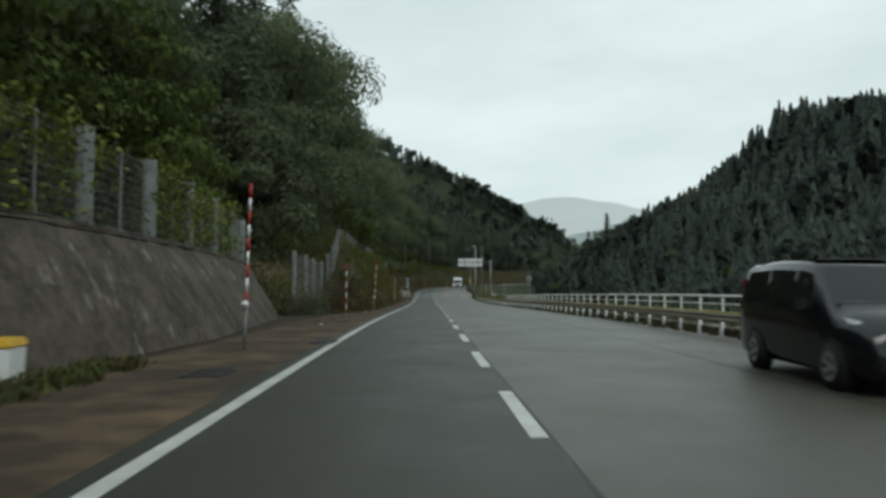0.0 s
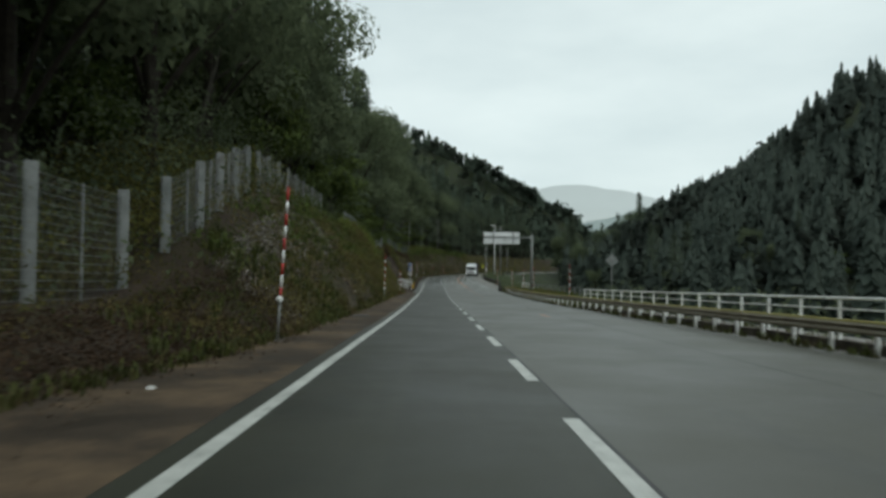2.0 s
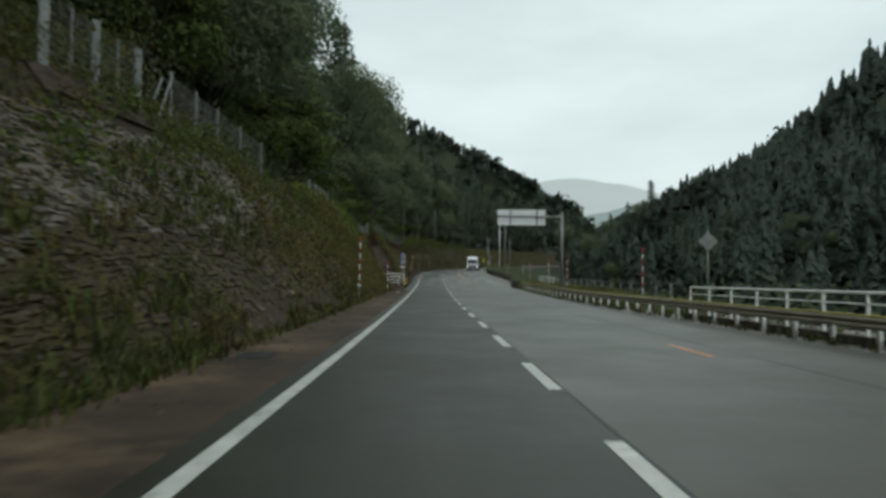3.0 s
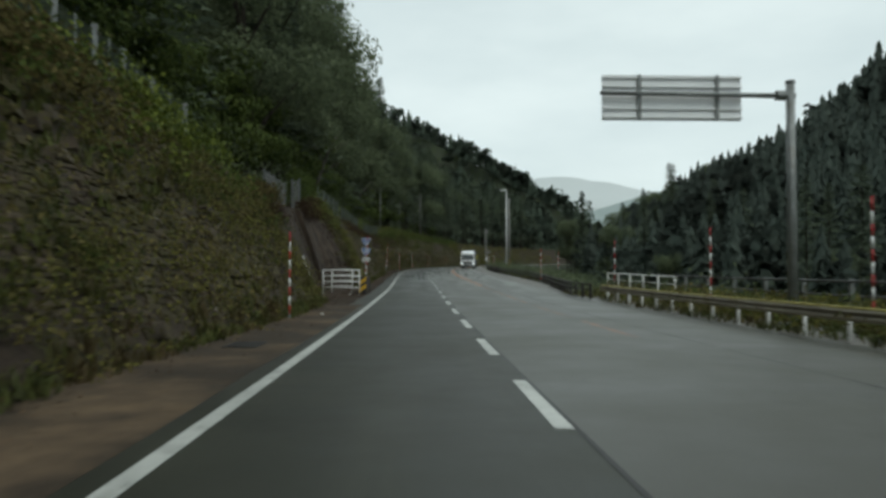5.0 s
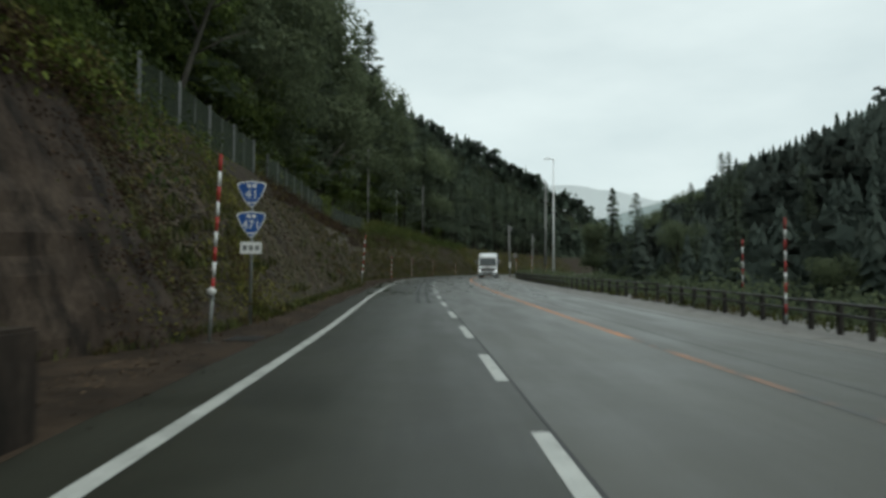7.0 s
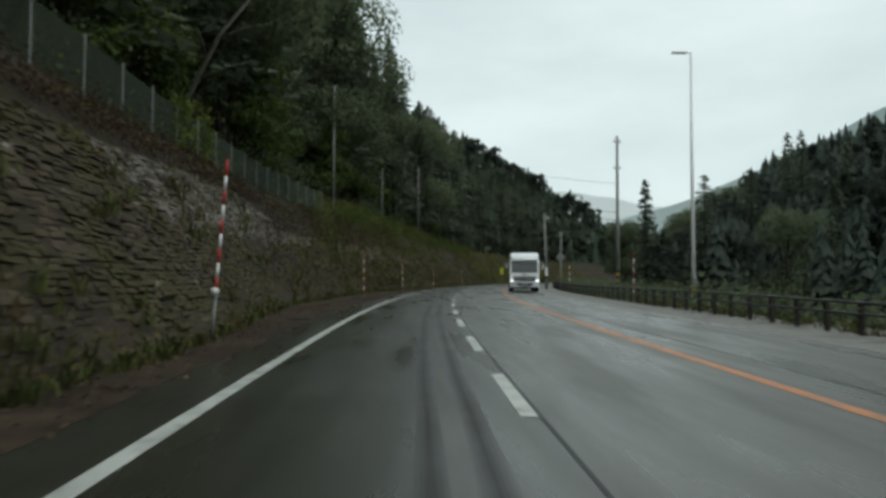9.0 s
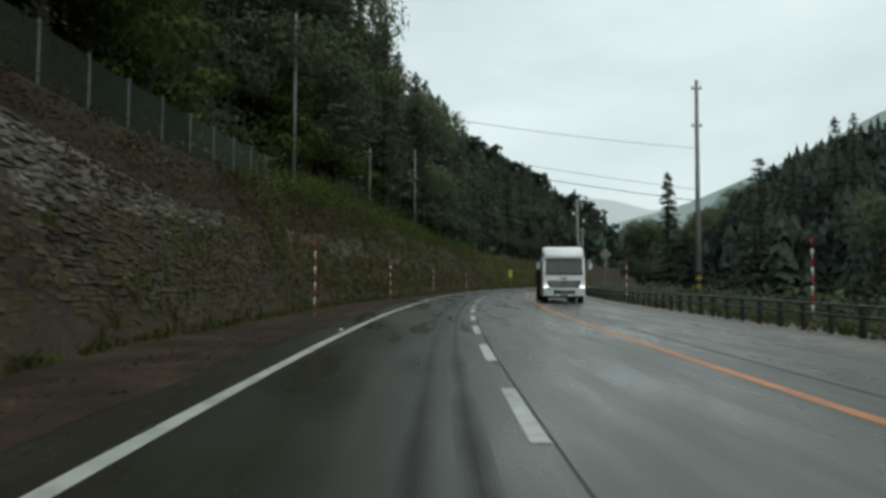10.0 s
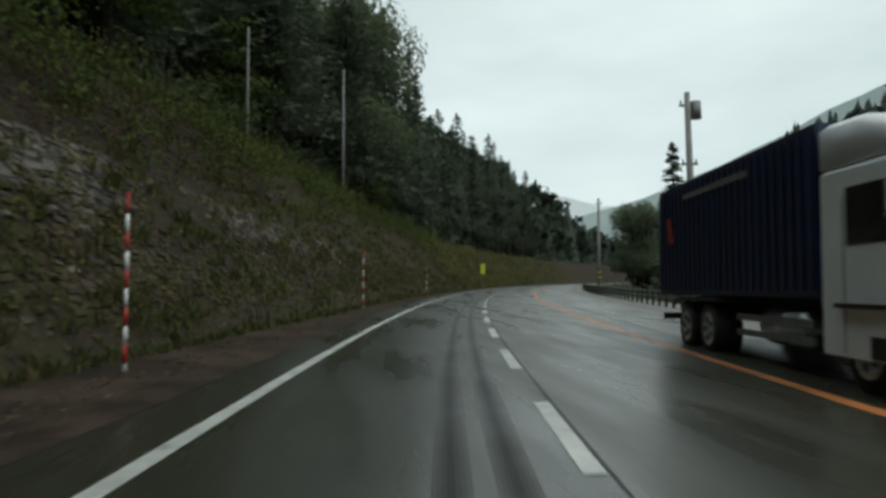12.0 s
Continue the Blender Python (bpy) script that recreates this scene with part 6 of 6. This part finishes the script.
creeper = [at(y + rng.gauss(0, 0.5), top_off(y) - 0.25 + rng.uniform(-0.15, 0.1), top_h(y) + 1.9 * rng.random()) for y in (199.6, 200.6, 203.0) for _ in range(26)]
undergrowth("fence_creeper", "yellowing creeper climbing the mesh fence", creeper, 0.06, LEAF_Y, 30, 56, 0.14, 0.2)
undergrowth("fence_grass", "olive grass and weeds behind the mesh fence", spots, 0.06, LEAF_W, 28, 43, 0.2, 0.4)
spots = []
for _ in range(420):
    y = rng.uniform(228, 300)
    spots.append(at(y, top_off(y) - 0.6 + rng.uniform(-1.6, 0.7), top_h(y) - 0.1 + 1.3 * rng.random() ** 1.3))
undergrowth("slope_shrubs", "lush olive shrubs along the top of the bank", spots, 0.075, LEAF_W, 60, 44, 0.28, 0.42)
spots = [at(y, -9.0 - 2.0 * rng.random(), 0.9 + 1.7 * rng.random()) for y in (rng.uniform(40.9, 46.0) for _ in range(120))]
undergrowth("dry_reeds", "pale dry reeds and seed heads beside the wall", spots, 0.065, DRY_REED, 34, 41, 0.28, 0.3)
spots = []
for _ in range(2200):
    y = rng.uniform(172, 262)
    spots.append(bank(y, 1.01 - (0.19 if y < 208 else 0.40) * rng.random(), 0.03))
undergrowth("dead_fern", "brown dead fern on the earth strip below the fence", spots, 0.042, DEAD_FERN, 20, 42, 0.04, 0.3)
spots = [at(y, top_off(y) - 0.3 - 0.9 * rng.random(), top_h(y) + 0.1 + 1.9 * rng.random()) for y in (rng.uniform(146.6, 157.2) for _ in range(190))]
undergrowth("hedge", "dense green hedge above the bank", spots, 0.075, LEAF_M, 44, 29, 0.2, 0.32)
spots = []
for _ in range(420):
    y = rng.choice((rng.uniform(130, 134.6), rng.uniform(143.6, 152.5), rng.uniform(143.6, 152.5)))
    spots.append(bank(y, 1.04 - (0.30 if y < 140 else 0.22) * rng.random() ** 1.6, 0.18 + 0.1 * rng.random()))
undergrowth("wall_fern", "brown dead fern hanging over the concrete walls", spots, 0.05, DEAD_FERN, 36, 51, 0.08, 0.3)
spots = []
for _ in range(160):
    y = rng.choice((rng.uniform(129.5, 133.5), rng.uniform(145, 153)))
    spots.append(bank(y, 1.03 - 0.16 * rng.random() ** 1.5, 0.2 + 0.2 * rng.random()))
undergrowth("wall_scrub", "rusty brown scrub along the top of the concrete walls", spots, 0.06, LEAF_B, 34, 52, 0.12, 0.32)
spots = [bank(rng.uniform(148.2, 151.5), rng.random(), 0.1 + 0.12 * rng.random()) for _ in range(130)]
undergrowth("edge_weeds", "dead weeds over the broken edge of the wall", spots, 0.045, DEAD_FERN, 34, 53, 0.06, 0.3)
spots = [bank(150.5 + rng.gauss(0, 1.2), min(1.0, 0.93 + rng.gauss(0, 0.04)), 0.2 + 0.25 * rng.random()) for _ in range(34)]
undergrowth("yellow_bush", "yellowing bush spilling over the bank", spots, 0.08, LEAF_Y, 44, 30, 0.18, 0.3)
spots = [bank(rng.uniform(54, 74), 0.02 + 0.96 * rng.random(), 0.02) for _ in range(520)]
undergrowth("slope_creepers", "low brown weeds on the bare earth slope", spots, 0.042, LEAF_B, 24, 33, 0.05, 0.3)
spots = []
for k in range(2300):
    y = rng.uniform(36, 84) if k < 300 else rng.uniform(-14, 330)
    d = 1.6 + 3.2 * rng.random()
    spots.append(ground_point(y, top_off(y) - d) + Vector((0, 0, 0.2 + (4.2 if k < 300 else 3.2) * rng.random() ** 1.2)))
undergrowth("forest_edge", "dense leafy growth along the edge of the wood", spots, 0.10, LEAF_D, 22, 20, 0.35, 0.6)
rng = random.Random(31)
spots = []
for _ in range(2000):
    y = rng.uniform(-20, 330)
    d = 0.8 + 26 * rng.random() ** 1.6
    spots.append(ground_point(y, top_off(y) - d) + Vector((0, 0, rng.uniform(0.1, 0.9))))
undergrowth("slope_undergrowth", "tangled dark undergrowth beneath the trees", spots, 0.105, LEAF_D, 26, 3, 0.45, 0.8)
spots = []
for _ in range(520):
    y = rng.uniform(60, 330)
    u = 1.0 - 0.45 * rng.random() ** 2
    if 129 < y < 150 or 164 < y < 222:
        continue
    if noise.noise((y * 0.12, u, 4.0)) > -0.12:
        spots.append(bank(y, u, 0.15))
undergrowth("bank_bushes", "yellow-green bushes hanging over the bank", spots, 0.085, LEAF_M, 60, 4, 0.2, 0.36)
spots = [at(y, top_off(y) - 0.15 + rng.uniform(-0.25, 0.2), top_h(y) + 0.2 + 2.1 * rng.random() ** 0.8)
         for y in (rng.uniform(-10, 33) for _ in range(700)) if noise.noise((y * 0.25, 0.3, 9)) > -0.1]
undergrowth("fence_vines", "yellow-green vines climbing the fence", spots, 0.075, LEAF_Y, 18, 6, 0.16, 0.22)
spots = [at(y, top_off(y) - rng.uniform(0.5, 2.5), top_h(y) + 0.1 + 2.0 * rng.random())
         for y in (rng.uniform(176, 232) for _ in range(160)) if noise.noise((y * 0.2, 0.3, 5)) > 0.1]
undergrowth("fence_bushes", "green shrubs behind the mesh fence", spots, 0.085, LEAF_Y, 30, 7, 0.2, 0.3)
spots = []
for k in range(4600):
    y = rng.uniform(44, 400)
    if 129.5 < y < 150.4:
        continue
    u = rng.random()
    if (160 < y < 224 and rng.random() < 0.5) or (y < 58 and rng.random() < 0.6):
        continue
    if noise.noise((y * 0.11, u * 1.8, 12.0)) + 0.2 * (u - 0.5) > -0.12 - 0.2 * (y > 216):
        spots.append(bank(y, u * 0.99, 0.05))
undergrowth("bank_creepers", "brownish green creepers over the stones", spots, 0.056, LEAF_B, 20, 14, 0.09, 0.34)
spots = []
for _ in range(6200):
    y = rng.uniform(44, 400)
    if 129.5 < y < 150.4 and rng.random() < 0.95:
        continue
    u = rng.random() ** 1.4
    if (160 < y < 222 and (u > 0.8 or rng.random() < 0.75)) or (y < 60 and rng.random() < 0.7) or (222 < y < 320 and rng.random() < 0.5):
        continue
    if noise.noise((y * 0.16, u * 2.5, 2.0)) + 0.25 * (0.4 - u) > -0.05:
        spots.append(bank(y, u * 0.98, 0.02))
extra = random.Random(77)
for _ in range(900):
    y = extra.uniform(222, 330)
    u = extra.random()
    if noise.noise((y * 0.3, u * 3.0, 31.0)) > -0.2:
        spots.append(bank(y, u * 0.98, 0.02))
grass_tufts("bank_grass", "wet grass tufts between the stones", spots, GRASS, 8, 12, 0.32)
spots = []
for _ in range(2600):
    y = rng.uniform(42, 320)
    spots.append(at(y, toe(y) + 0.25 - 0.5 * rng.random(), -0.02))
for _ in range(260):
    spots.append(at(rng.uniform(3, 13.5), -5.7 - 1.1 * rng.random(), -0.06))
for _ in range(2400):
    y = rng.uniform(-10, 260)
    o = 7.0 + 2.2 * rng.random()
    if o < 9.0:
        o = o + 2.0 if y > 140 else o
    spots.append(at(y, o, -0.05))
grass_tufts("verge_grass", "low weeds along the road edges", spots, GRASS, 9, 9, 0.22)
spots = []
for _ in range(520):
    y = rng.uniform(140, 262)
    spots.append(at(y, table(y, (140, 149, 158, 168, 185, 330), (7.6, 8.4, 9.3, 9.8, 9.4, 9.2)) + 1.8 * rng.random(), 0.05 + 0.85 * rng.random() ** 1.4))
undergrowth("river_hedge", "low dark scrub behind the dark roadside fence", spots, 0.075, LEAF_D, 34, 45, 0.16, 0.4)
spots = [at(y, 7.9 + 1.6 * rng.random(), 0.25) for y in (rng.uniform(86, 131) for _ in range(150))]
undergrowth("verge_weeds", "weeds crowding the guard rail", spots, 0.07, LEAF_M, 36, 12, 0.22, 0.35)
spots = [ground_point(y, rng.uniform(10, 20)) + Vector((0, 0, 0.6)) for y in (rng.uniform(20, 330) for _ in range(420))]
undergrowth("river_scrub", "scrub on the slope down to the river", spots, 0.12, LEAF_D, 50, 13, 0.5, 0.9)

spots = []
for _ in range(26000):
    y = rng.uniform(30, 300)
    o = max(toe(y) + 0.05, -5.6) + abs(rng.gauss(0, 0.62))
    if o < -3.8 + 0.25 * noise.noise((y * 0.4, 3, 1)) and noise.noise((y * 0.5, o * 1.5, 6)) + 0.45 * (y > 120) - 0.15 > rng.uniform(-0.5, 0.6):
        spots.append(at(y, o))
litter("fallen_leaves", "brown fallen leaves littering the road shoulder", spots, 0.026, LITTER, 51)

masonry("stone_bank", 57, 130.8, "old rough stone masonry bank with weeds", 84, 94, 3, courses=54, clean=lambda y: table(y, (57, 66, 80, 92, 97), (0.34, 0.42, 0.48, 0.7, 1.2)))
masonry("stone_bank", 228, 300, "overgrown stone bank with pale stones along its upper courses", 230, 238, 6, 0.2, 34,
        lambda y: table(y, (228, 245, 262, 300), (0.62, 0.62, 0.48, 0.4)), lambda y: table(y, (228, 240, 300), (0.5, 0.42, 0.36)))
masonry("stone_bank", 150.2, 228, "old rough stone masonry bank with grass and dark stains", 152, 160, 4, -0.1, 42,
        lambda y: table(y, (150, 172, 186, 191, 198, 205, 208, 214, 228), (0.86, 0.84, 0.78, 0.78, 0.85, 0.87, 0.79, 0.66, 0.62)), lambda y: table(y, (150, 184, 192, 212, 222, 228), (1.2, 1.2, 0.48, 0.48, 0.62, 0.62)))

# ---- far mountains ahead, their mist put in as a glow ----
def backdrop(y, peaks, base_z, material, label):
    m = Mesh()
    prof = []
    for i in range(81):
        x = -400 + 2400 * i / 80
        z = base_z + sum(h * math.exp(-((x - c) / w) ** 2) for c, h, w in peaks) + y * 0.004 * noise.noise((x * 0.012, y, 0)) + y * 0.002 * noise.noise((x * 0.06, y, 4))
        prof.append((x, z))
    m.loft([[(x, y, -60) for x, z in prof], [(x, y + 60, z * 0.6) for x, z in prof], [(x, y + 200, z) for x, z in prof], [(x, y + 500, -60) for x, z in prof]], closed=False, caps=False)
    lone("backdrop", m, material, label, "mountain", "structure", True)


backdrop(2300, ((430, 150, 330), (900, 70, 300)), 140, HAZE_HILL, "grey mountain far up the valley, its mist put in as glow")
backdrop(1250, ((1150, 351, 590),), 60, HAZE_RIDGE, "wooded ridge behind the near mountain, its mist put in as glow")
